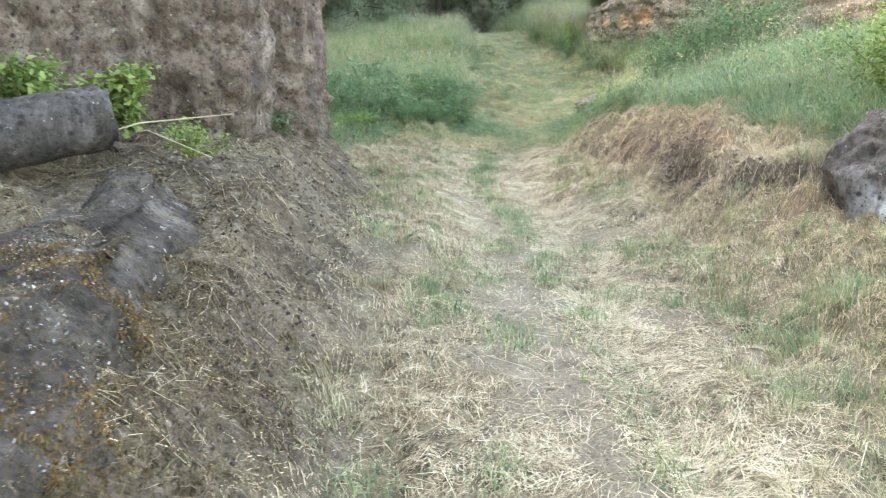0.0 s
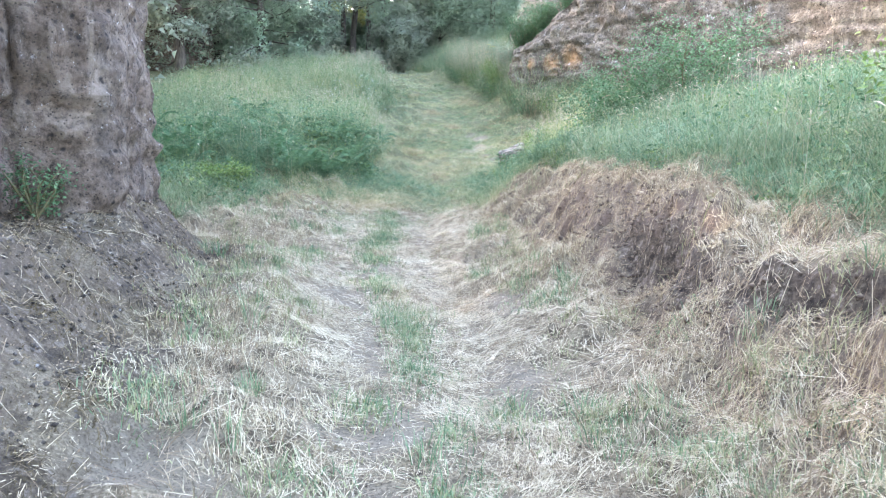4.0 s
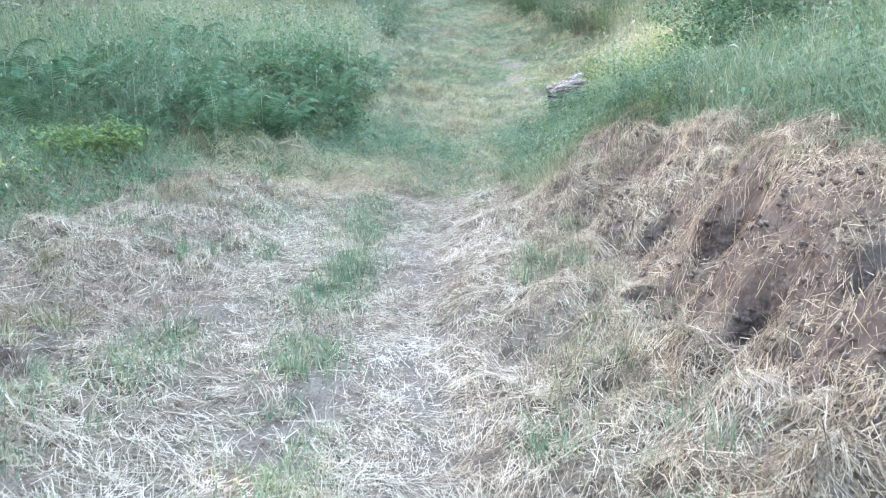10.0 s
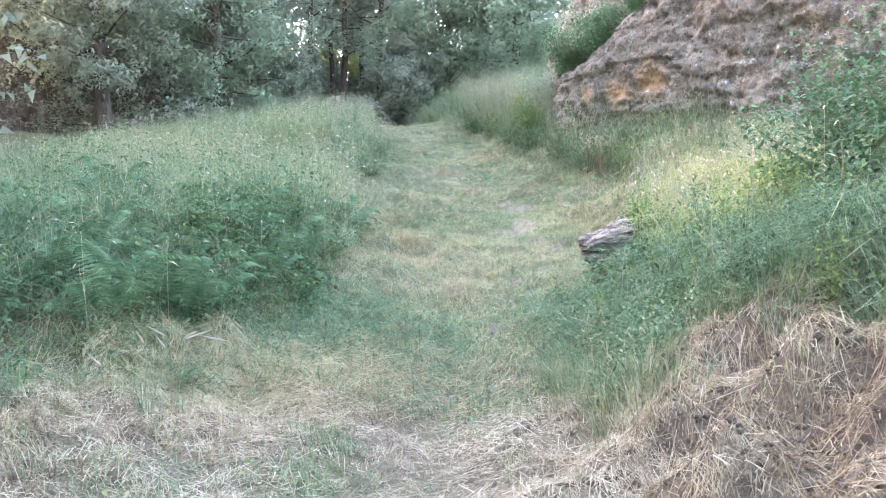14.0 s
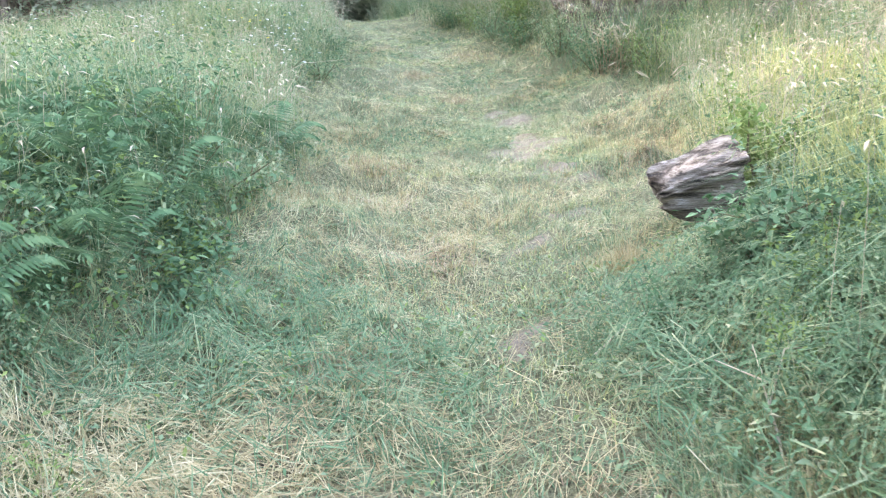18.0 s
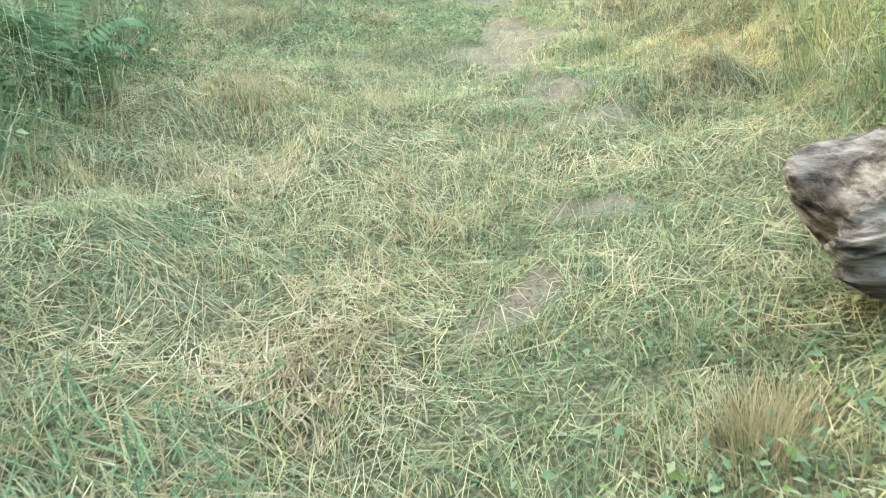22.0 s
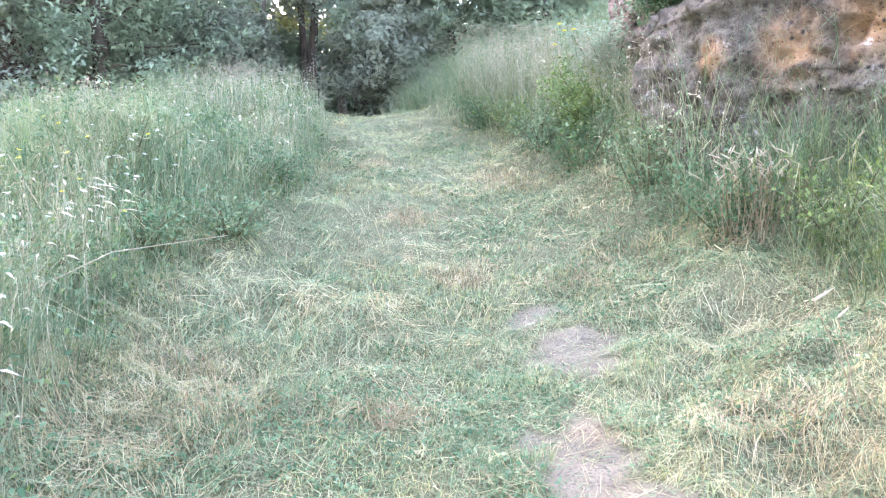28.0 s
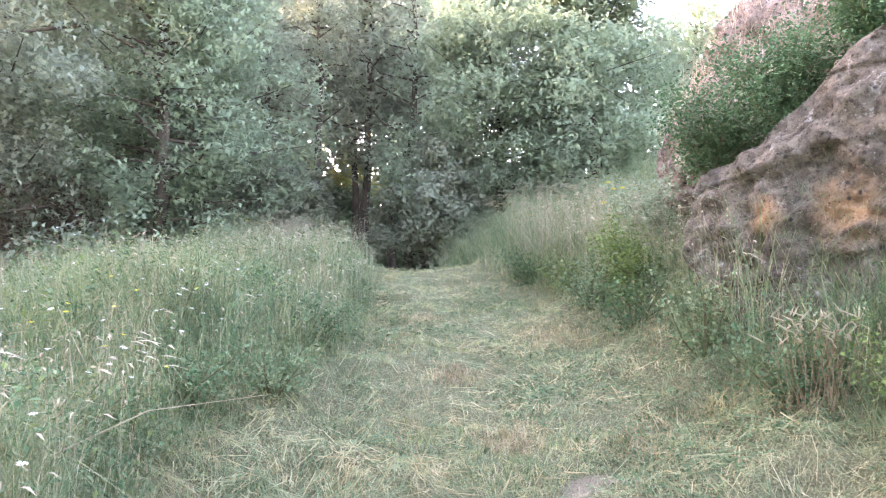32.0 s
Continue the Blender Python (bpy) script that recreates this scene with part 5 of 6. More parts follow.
x, y = clumped(300000, 12, 0.05, -5.5, 2.6, 13.4, 39, left_keep)
taper = 0.45 + 0.55 * smooth(0.0, 0.5, edge_left(y) - x)
stand(x, y, (0.36 + 0.38 * smooth(16.5, 20.5, y)) * tuss(x, y, 71) * taper, "on the rising bank")
x, y = clumped(290000, 12, 0.05, 2.6, 8.5, 6.8, 39, right_keep)
taper = 0.45 + 0.55 * smooth(0.0, 0.5, x - edge_right(y))
stand(x, y, (0.5 + 0.5 * smooth(27.0, 29.0, y) + 0.6 * smooth(25, 26.3, y) * smooth(30, 28.5, y) * smooth(5.4, 5.8, x)) * tuss(x, y, 73) * taper, "on the upper bank beside the lane")
# ripe grass whose yellow also carries the sunlight on this patch
x, y = spread(17000, 3.9, 6.6, 18.5, 24.5, lambda x, y: smooth(0.1, 0.6, x - edge_right(y)) * smooth(24.5, 22.5, y) * (0.2 + 0.8 * vnoise(x, y, 0.5, 75)))
blades("ripe_grass", x, y, 0.62 * tuss(x, y, 77), 0.0058, 1.2, M_YELLOW, "yellow ripening grass standing beside the log, sunlight put into its colour")


def oats(name, x, y, tall, label):
    """Thin pale stems with drooping seed heads standing over the grass."""
    n = len(x)
    z = height(x, y)
    a = RNG.uniform(0, 6.283, n)
    h = tall * RNG.uniform(0.75, 1.2, n)
    out = h * RNG.uniform(0.05, 0.3, n)
    dx, dy = np.cos(a) * out, np.sin(a) * out
    w = 0.0022
    v = np.empty((n, 10, 3))
    px, py = -np.sin(a) * w / 2, np.cos(a) * w / 2
    v[:, 0], v[:, 1] = np.stack([x - px, y - py, z], 1), np.stack([x + px, y + py, z], 1)
    v[:, 2], v[:, 3] = np.stack([x + dx * 0.5 + px, y + dy * 0.5 + py, z + h * 0.75], 1), np.stack([x + dx * 0.5 - px, y + dy * 0.5 - py, z + h * 0.75], 1)
    v[:, 4], v[:, 5] = np.stack([x + dx + px, y + dy + py, z + h], 1), np.stack([x + dx - px, y + dy - py, z + h], 1)
    hx, hy = x + dx * 1.25, y + dy * 1.25
    k = 0.007
    v[:, 6] = np.stack([x + dx, y + dy, z + h], 1)
    v[:, 7] = np.stack([hx - np.sin(a) * k, hy + np.cos(a) * k, z + h], 1)
    v[:, 8] = np.stack([x + dx * 1.6, y + dy * 1.6, z + h - 0.03], 1)
    v[:, 9] = np.stack([hx + np.sin(a) * k, hy - np.cos(a) * k, z + h - 0.006], 1)
    i = np.arange(n) * 10
    f = np.concatenate([np.stack([i, i + 1, i + 2, i + 3], 1), np.stack([i + 3, i + 2, i + 4, i + 5], 1), np.stack([i + 6, i + 7, i + 8, i + 9], 1)])
    return tagged(solid(name, mesh_np(name, v.reshape(-1, 3), [f]), M_HEAD), label, "grass", kind="stuff")


x, y = spread(11000, -4, 2.2, 17, 37, lambda x, y: left_keep(x, y) * (0.25 + 0.75 * smooth(20, 24, y)))
oats("wild_oats", x, y, 0.75 * (0.6 + 0.6 * vnoise(x, y, 0.9, 62)), "pale seed heads of wild oats over the bank")
x, y = spread(9000, 3.2, 7.5, 8, 37, lambda x, y: right_keep(x, y) * (0.2 + 0.8 * smooth(17, 21, y)) * (1 - 0.7 * smooth(25, 26.5, y) * smooth(30, 28.5, y)))
oats("wild_oats", x, y, 0.7, "pale seed heads of wild oats along the upper bank")
x, y = spread(3600, 4.2, 5.9, 28.3, 36, lambda x, y: right_keep(x, y) * smooth(1.6, 0.4, x - edge_right(y)))
oats("wild_oats", x, y, 1.15, "tall pale oats standing over the far bank")
x, y = spread(30000, -5, 6.5, 20.0, 38, lambda x, y: np.maximum(left_keep(x, y), right_keep(x, y)) * vnoise(x, y, 0.8, 79))
blades("dry_stems", x, y, 0.5 * tuss(x, y, 71), 0.0048, 1.1, M_STRAW, "dry pale stems mixed through the tall grass")


def herb_mat(x, y, high, label):
    pick = RNG.random(len(x)) + 0.5 * (vnoise(x, y, 0.6, 76) - 0.5)
    for mat, size, k in ((M_FERN, 0.055, pick < 0.42), (M_TALL, 0.04, (pick >= 0.42) & (pick < 0.75)), (M_SHRUB, 0.045, pick >= 0.75)):
        herbs("herbs", x[k], y[k], 0.1, high[k], size, mat, label)


x, y = clumped(110000, 22, 0.07, -4.5, 2.4, 14.8, 36, left_keep)
herb_mat(x, y, (0.36 + 0.36 * smooth(16.5, 20.5, y)) * tuss(x, y, 71) * (0.5 + 0.5 * smooth(0.0, 0.5, edge_left(y) - x)), "leafy green herbs among the tall grass")
x, y = clumped(26000, 40, 0.06, -0.3, 1.35, 19.0, 22.8, lambda x, y: smooth(0.25, -0.05, x - 0.95 - 0.12 * (y - 20) + 0.35 * (vnoise(x, y, 0.45, 130) - 0.5)) * (0.3 + 0.7 * smooth(0.35, 0.55, vnoise(x, y, 0.35, 131))))
herb_mat(x, y, 0.5 * tuss(x, y, 71) * (0.45 + 0.55 * smooth(0.0, 0.5, 1.1 - x)), "leafy green nettles along the edge of the lane")
x, y = clumped(90000, 22, 0.07, 2.7, 8, 7, 36, right_keep)
herb_mat(x, y, (0.5 + 0.42 * smooth(25, 28, y)) * tuss(x, y, 73) * (0.4 + 0.6 * smooth(0.0, 0.9, x - edge_right(y))), "leafy green herbs on the upper bank")
x, y = spread(120000, -3.2, 0.0, 0.6, 13, lambda x, y: smooth(-0.3, -0.65, x) * (0.15 + 0.85 * smooth(0.35, 0.65, vnoise(x, y, 0.3, 29))))
k = RNG.random(len(x)) < 0.5
straws("crumbs", x[k], y[k], 0.035, 0.0045, M_MOSS, "dark brown crumbs and dead moss on the slope", "litter", 0.02, 0.2, 0.0)
x, y = x[~k], y[~k]
straws("debris", x[::11], y[::11], 0.09, 0.0025, M_STRAW, "pale broken stems caught on the slope under the rocks", "litter", 0.03, 0.25, 0.0)
straws("debris", x[::2], y[::2], 0.06, 0.003, M_MOSS, "dark rotting stems on the slope under the rocks", "litter", 0.03, 0.25, 0.0)
straws("debris", x[1::4], y[1::4], 0.075, 0.0026, M_BROWN, "grey-brown broken stems and crumbs on the slope under the rocks", "litter", 0.03, 0.25, 0.0)
x, y = spread(45000, -1.9, 3.6, 0.8, 16.5, lambda x, y: (0.12 + 0.88 * np.maximum(smooth(-0.2, -0.6, x) * smooth(13.5, 12.5, y), smooth(2.4, 2.9, x))) * (1 - 0.6 * bare_share(x, y)))
herbs("leaf_litter", x, y, 0.0, 0.02, 0.016, M_BROWN, "small brown dead leaves and crumbs on the slopes", "litter")
x, y = spread(38000, -2.2, 4.2, 15.0, 20, lambda x, y: green_share(x, y) * smooth(0.35, 0.65, vnoise(x, y, 0.6, 91)) * (0.25 + 0.75 * smooth(1.1, 0.2, np.abs(y - 18.8))) * (1 - bare_share(x, y)) * (1 - 0.8 * gold_zone(x, y)))
k = RNG.random(len(x)) < 0.88
herbs("herbs", x[k], y[k], 0.02, 0.10, 0.032, M_TALL, "low green cut herbs across the lane")
herbs("herbs", x[~k], y[~k], 0.02, 0.12, 0.034, M_SHRUB, "low bright green leaves in the cut grass")

# woods at the end of the lane, and unseen trees added to block the sun
WOOD_EDGE = [(-10, 44.5, 12, 3.4, 0.03, M_LEAF_DARK_HAZE), (-5.9, 45.5, 12, 3.2, 0.03, M_LEAF_DARK_HAZE), (-3.2, 39.2, 11, 2.8, 0.02, M_LEAF_HAZE), (-3.6, 43.5, 11.5, 2.0, 0.14, M_LEAF_DARK_HAZE),
             (0.7, 47, 11, 1.7, 0.34, M_LEAF_DARK_HAZE), (2.1, 45.5, 10.5, 1.7, 0.3, M_LEAF_DARK_HAZE), (4.6, 43.5, 8.2, 2.8, 0.02, M_LEAF_HAZE), (7, 41.5, 6.4, 2.7, 0.02, M_LEAF_HAZE),
             (10, 43, 5.2, 2.6, 0.03, M_LEAF_HAZE), (13, 41, 4.8, 2.6, 0.03, M_LEAF_HAZE), (-13, 41, 12, 4, 0.03, M_LEAF_DARK_HAZE), (3.6, 51, 11, 2.2, 0.3, M_LEAF_DARK_HAZE),
             (-3, 51, 13, 3, 0.15, M_LEAF_DARK_HAZE), (8, 52, 7, 3, 0.05, M_LEAF_HAZE), (-9, 49, 13, 4, 0.05, M_LEAF_DARK_HAZE), (-17, 46, 13, 4.5, 0.05, M_LEAF_DARK_HAZE),
             (14, 50, 6, 4, 0.05, M_LEAF_HAZE)]
# the left-hand ones stand out of view, added to keep sun off the lane
WOOD_SIDE_AND_SCREEN = [(-5.8, 36.2, 13, 3, 0.04, M_LEAF_DARK_HAZE), (-11.3, 33, 10, 3.2, 0.03, M_LEAF_DARK_HAZE), (-13, 27, 10, 3.4, 0.03, M_LEAF_DARK_HAZE), (-7.2, 19.5, 13, 3.4, 0.03, M_LEAF_DARK_HAZE), (-9, 23.5, 12.5, 3.4, 0.03, M_LEAF_DARK_HAZE),
             (-7.2, 25.5, 9.5, 2.8, 0.03, M_LEAF_DARK_HAZE), (-6.5, 16.5, 12, 3.2, 0.03, M_LEAF_DARK_HAZE), (-17, 36, 12, 4, 0.03, M_LEAF_DARK_HAZE), (-9.6, 41.9, 12, 3, 0.03, M_LEAF_DARK_HAZE),
             (-8, 46.5, 12, 2.8, 0.02, M_LEAF_HAZE), (3.3, 41.8, 3.2, 1.2, 0, M_LEAF_DARK_HAZE), (-0.6, 45.2, 9.5, 1.1, 0.55, M_LEAF_DARK_HAZE), (1.5, 48.5, 10, 1.1, 0.55, M_LEAF_DARK_HAZE),
             (0.2, 49.5, 10, 1.2, 0.5, M_LEAF_DARK_HAZE), (-1, 43.4, 3, 1, 0, M_LEAF_DARK_HAZE), (1.7, 50.5, 3.4, 1.3, 0, M_LEAF_HAZE), (-0.4, 52, 4, 1.5, 0, M_LEAF_HAZE)]
for n, (tx, ty, tall, sp, bare, mat) in enumerate(WOOD_EDGE + WOOD_SIDE_AND_SCREEN):
    dark = mat is M_LEAF_DARK_HAZE
    tree(tx, ty, tall, sp, bare, 62000 if abs(tx) < 9.9 and 36 < ty < 47 and bare < 0.25 else 5500 if bare > 0.25 else 24000 if tx < -9 else 16000, mat, "dark tall tree with dense foliage, of the lane's end wood or the unseen sun screen" if dark else "broad green tree with drooping leafy branches", 100 + n, 0.115 if 36 < ty < 47 else 0.2, lobes=66 if tall > 7 and bare < 0.25 else 40)


def far_woods():
    """A ragged wood behind, thinner round the bright gap between the trunks."""
    x, y = RNG.uniform(-32, 34, 130000), RNG.uniform(56, 64, 130000)
    top = np.where(x > 4.5, 3.0, 13.0) + 3 * vnoise(x, y * 0, 5, 95) + 2 * vnoise(x, y * 0, 1.4, 96)
    z = 1.5 + RNG.random(130000) ** 0.9 * top
    gap = np.exp(-((x + 0.9) / 2.6) ** 2) * smooth(12.5, 10.5, z) * (0.5 + 0.5 * smooth(4.5, 6.5, z))
    k = (RNG.random(130000) > 0.97 * gap) & (vnoise(x, z, 1.1, 97) > 0.12)
    p = np.stack([x, y, z], 1)[k]
    tagged(solid("far_woods", leaf_mesh("far_woods", p, 0.55, 0.3, 0.7, True), M_LEAF_HAZE), "sunlit wood beyond the end of the lane", "woods", kind="stuff")

    # sunlit spots in the gap, painted as yellow leaves
    x, y, z = RNG.normal(0.0, 1.6, 9000), RNG.uniform(53, 56, 9000), RNG.uniform(2.2, 8.5, 9000)
    k = vnoise(x, z, 0.7, 98) > 0.6
    p = np.stack([x, y, z], 1)[k]
    tagged(solid("far_leaves", leaf_mesh("far_leaves", p, 0.3, 0.3, 0.7, True), M_YELLOW), "leaves beyond the dark trunks, yellow for sunlight put into the colour", "leaves", kind="stuff")


far_woods()


# ---- single things ----
def log_chunk():
    """A weathered block of old trunk: splintered layers along its grain, one end undercut."""
    bm = bmesh.new()
    bmesh.ops.create_icosphere(bm, subdivisions=6, radius=1)
    for v in bm.verts:
        p = v.co.copy()
        q = Vector([math.copysign(abs(c) ** 0.28, c) for c in p])
        # layers run along x and step back unevenly
        bed = noise.noise(Vector((q.x * 0.5, q.y * 2.0 + 3, q.z * 3.4 + q.x * 0.5)))
        fine = noise.noise(Vector((q.x * 1.1, q.y * 6, q.z * 11)))
        lump = noise.noise(q * 1.2 + Vector((5, 2, 1)))
        k = 1 + 0.09 * (1 if bed > 0.02 else -0.6) * min(1, abs(bed) * 9) + 0.05 * fine + 0.10 * lump + 0.03 * noise.noise(Vector((q.x * 2.5, q.y * 15, q.z * 26)))
        under = max(0, -q.x - 0.1) * max(0, 0.4 - q.z) * 0.6
        v.co = Vector((q.x * 0.265 * k * (0.84 + 0.16 * q.z) + under * 0.4, q.y * 0.22 * k * (0.9 + 0.1 * q.z), q.z * 0.225 * k + 0.05 * q.x))
    ob = part("log", bm, M_WOOD)
    ob.matrix_world = pose(3.87, 19.78, 0.28, 14, -12, -16)
    return tagged(ob, "weathered grey splintered log block lying in the grass", "log")


log_chunk()


def column_drum():
    bm = bmesh.new()
    bmesh.ops.create_cone(bm, segments=40, radius1=0.25, radius2=0.24, depth=1.0, cap_ends=True)
    bmesh.ops.subdivide_edges(bm, edges=[e for e in bm.edges if abs(e.verts[0].co.z - e.verts[1].co.z) > 0.5], cuts=14, use_grid_fill=True)
    bmesh.ops.bevel(bm, geom=[e for e in bm.edges if abs(abs(e.verts[0].co.z) - 0.5) < 1e-4 and abs(abs(e.verts[1].co.z) - 0.5) < 1e-4], offset=0.05, segments=3, affect="EDGES")
    for v in bm.verts:
        v.co *= 1 + 0.06 * noise.noise(v.co * 5) + 0.025 * noise.noise(v.co * 17)
    ob = part("stone_drum", bm, M_BOULDER)
    ob.matrix_world = pose(-2.5, 5.5, 0.96, 0, 80, 24) @ Matrix.Scale(0.9, 4)
    return tagged(ob, "fallen round grey stone drum lying on the ledge", "stone")


column_drum()

def shrub(x, y, tall, wide, leaves, mat, label, seed, size=0.06, base=None, stems=9, name="shrub"):
    r = np.random.default_rng(seed)
    z = float(height(x, y, False)) - 0.05 if base is None else base
    root = empty_thing(name, x, y, z, label, "shrub")
    limbs, pts = [], []
    for i in range(stems):
        a, out = i * 2.4 + r.uniform(-0.4, 0.4), wide * r.uniform(0.3, 1.0)
        tip = np.array([math.cos(a) * out, math.sin(a) * out, tall * r.uniform(0.55, 1.0) * (1 - 0.25 * (out / wide) ** 2)])
        mid = tip * np.array([0.4, 0.4, 0.6]) + r.normal(0, 0.05, 3)
        limbs.append((np.array([[0, 0, 0], mid, tip]), [0.012, 0.009, 0.003]))
        per = int(leaves * 1.7) // stems
        f = r.uniform(0.15, 1.05, per)[:, None]
        line = np.where(f < 0.5, mid * f * 2, mid + (tip - mid) * (f - 0.5) * 2)
        clump = r.normal(0, 1, (6, 3))[r.integers(0, 6, per)] * 0.1 * wide
        pts.append(line + clump + r.normal(0, 0.13, (per, 3)) * wide * np.array([1, 1, 0.8]))
    p = np.concatenate(pts)
    p[:, 2] = np.maximum(p[:, 2], 0.03)
    for limb in limbs:
        solid("stem", tubes("stem", [limb], 5), M_TWIG, root)
    solid("foliage", leaf_mesh("foliage", p, size * 0.72, 0.25, 0.6), mat, root)
    return root


shrub(4.75, 8.3, 1.25, 0.75, 2600, M_SHRUB, "light green leafy shrub above the boulder", 1, 0.08)
shrub(5.3, 7.2, 1.3, 0.7, 1800, M_SHRUB, "light green leafy shrub above the boulder", 2, 0.08)
shrub(5.3, 16.9, 1.55, 1.1, 7000, M_FERN, "dense leafy green bush on the bank", 3, 0.062)
shrub(5.9, 16.1, 1.8, 1.25, 6000, M_FERN, "dense dark green bush on the bank", 4, 0.065)
# yellow here is light on the leaves, put into their colour
shrub(5.35, 19.1, 1.0, 0.45, 800, M_YELLOW, "bush with yellow-lit leaves, light put into their colour, beside the green bush", 16, 0.08)
shrub(5.1, 18.7, 0.9, 0.4, 700, M_SHRUB, "broad-leaved green bush above the ripe grass", 17, 0.1)
shrub(4.85, 17.2, 1.35, 0.8, 4200, M_FERN, "leafy green bush leaning over the bank", 18, 0.062)
shrub(5.35, 31.0, 1.2, 0.65, 2600, M_SHRUB, "bright green bush standing among tall grass", 5, 0.07)
shrub(6.05, 29.9, 1.25, 0.8, 5200, M_FERN, "dark shrub overhanging the top of the cliff", 6, 0.065, 3.1, 12)
shrub(6.55, 29.2, 1.2, 0.9, 5200, M_FERN, "dark shrub overhanging the top of the cliff", 7, 0.065, 3.45, 12)
shrub(7.2, 28.7, 1.1, 0.8, 4000, M_FERN, "dark shrub overhanging the top of the cliff", 8, 0.065, 4.2, 12)
shrub(6.0, 31.8, 1.8, 0.8, 3200, M_LEAF_HAZE, "dark green shrub at the foot of the pink bank", 9, 0.08)
shrub(-2.9, 6.2, 0.62, 0.34, 800, M_SHRUB, "broad-leaved green plant beside the stone drum", 10, 0.1, 0.85, 7, "plant")
shrub(-2.27, 6.4, 0.66, 0.28, 600, M_SHRUB, "broad-leaved green plant growing on the ledge", 11, 0.11, 0.84, 7, "plant")
shrub(-1.72, 6.2, 0.33, 0.28, 420, M_SHRUB, "yellow-green weed growing on the ledge", 12, 0.05, 0.7, 7, "plant")
shrub(-1.45, 16.4, 0.5, 0.5, 1500, M_SHRUB, "green leafy plant at the foot of the rock wall", 13, 0.07, name="plant")
shrub(3.75, 18.5, 0.5, 0.4, 1000, M_FERN, "dark green leafy weed beside the log", 14, 0.07, name="plant")
shrub(4.35, 19.9, 0.75, 0.35, 900, M_SHRUB, "bright green leafy weed leaning on the log", 15, 0.08, name="plant")


for k, (sx, sy, tall, wide) in enumerate([(5.0, 31.6, 0.8, 0.45), (5.2, 30.2, 0.9, 0.5), (4.9, 32.8, 0.7, 0.4), (5.5, 28.7, 1.0, 0.4), (5.75, 27.4, 0.9, 0.4), (6.3, 26.6, 0.9, 0.45), (5.55, 30.9, 1.0, 0.5), (4.5, 33.8, 0.7, 0.4)]):
    shrub(sx, sy, tall, wide * 1.5, 900, (M_TALL, M_FERN, M_SHRUB)[k % 3], "leafy green herb bush among the tall grass", 30 + k, 0.06, name="herb_bush")
for k, (sx, sy, tall, wide) in enumerate([(1.55, 28.2, 0.7, 0.35), (1.1, 27.4, 0.8, 0.4), (0.6, 26.3, 0.8, 0.4), (1.7, 30.2, 0.7, 0.35), (0.2, 25.2, 0.8, 0.45), (-0.8, 27.5, 0.9, 0.5), (0.5, 29.0, 0.9, 0.45), (0.45, 22.4, 0.7, 0.4), (0.9, 20.6, 0.6, 0.35)]):
    shrub(sx, sy, tall * 0.85, wide * 1.4, 700, (M_TALL, M_FERN)[k % 2], "leafy green herb bush on the grassy bank", 50 + k, 0.055, name="herb_bush")
shrub(-1.75, 9.75, 0.5, 0.3, 420, M_FERN, "grey-green weeds growing in the cleft of the rock", 70, 0.05, name="plant")


# ferns on the bank
def frond_mesh():
    n, p, f = 26, [], []
    for i in range(n):
        t = (i + 1) / n
        cx, cz = 0.62 * t, 0.5 * math.sin(t * 2.0)
        w = 0.2 * math.sin(math.pi * (0.10 + 0.88 * t)) + 0.008
        for s in (-1, 1):
            b = len(p)
            p += [(cx, 0, cz), (cx + 0.022, s * w * 0.5, cz - 0.005), (cx + 0.05, s * w, cz - 0.05), (cx + 0.004, s * w * 0.5, cz - 0.02)]
            f += [(b, b + 1, b + 2, b + 3)]
    b = len(p)
    for i in range(9):
        t = i / 8
        p += [(0.62 * t, -0.004 * (1.2 - t), 0.5 * math.sin(t * 2.0)), (0.62 * t, 0.004 * (1.2 - t), 0.5 * math.sin(t * 2.0))]
    f += [(b + 2 * i, b + 2 * i + 1, b + 2 * i + 3, b + 2 * i + 2) for i in range(8)]
    me = bpy.data.meshes.new("frond")
    me.from_pydata(p, [], f)
    me.materials.append(M_FERN)
    return me


FROND = frond_mesh()
fern = None
r = random.Random(5)
for k in range(84):
    fy = r.uniform(17.3, 22.5)
    fx = float(edge_left(fy)) - 0.25 - 3.2 * r.random() ** 1.5
    m = pose(fx, fy, float(height(fx, fy)) - 0.03, 0, 0, r.uniform(0, 360)) @ Matrix.Scale(r.uniform(0.6, 0.9), 4)
    if fern is None:
        fern = empty_thing("fern", 0, 0, 0, "arching green bracken fern on the bank", "fern", "ferns on the bank")
        for j in range(8):
            q = new("frond", FROND)
            q.parent = fern
            q.matrix_basis = pose(0, 0, 0, 0, r.uniform(-16, 10), j * 45 + r.uniform(-15, 15)) @ Matrix.Scale(r.uniform(0.75, 1.1), 4)
        fern.matrix_basis = m
    else:
        c = copy_thing(fern, m)
        c.scale = [r.uniform(0.55, 0.95)] * 3

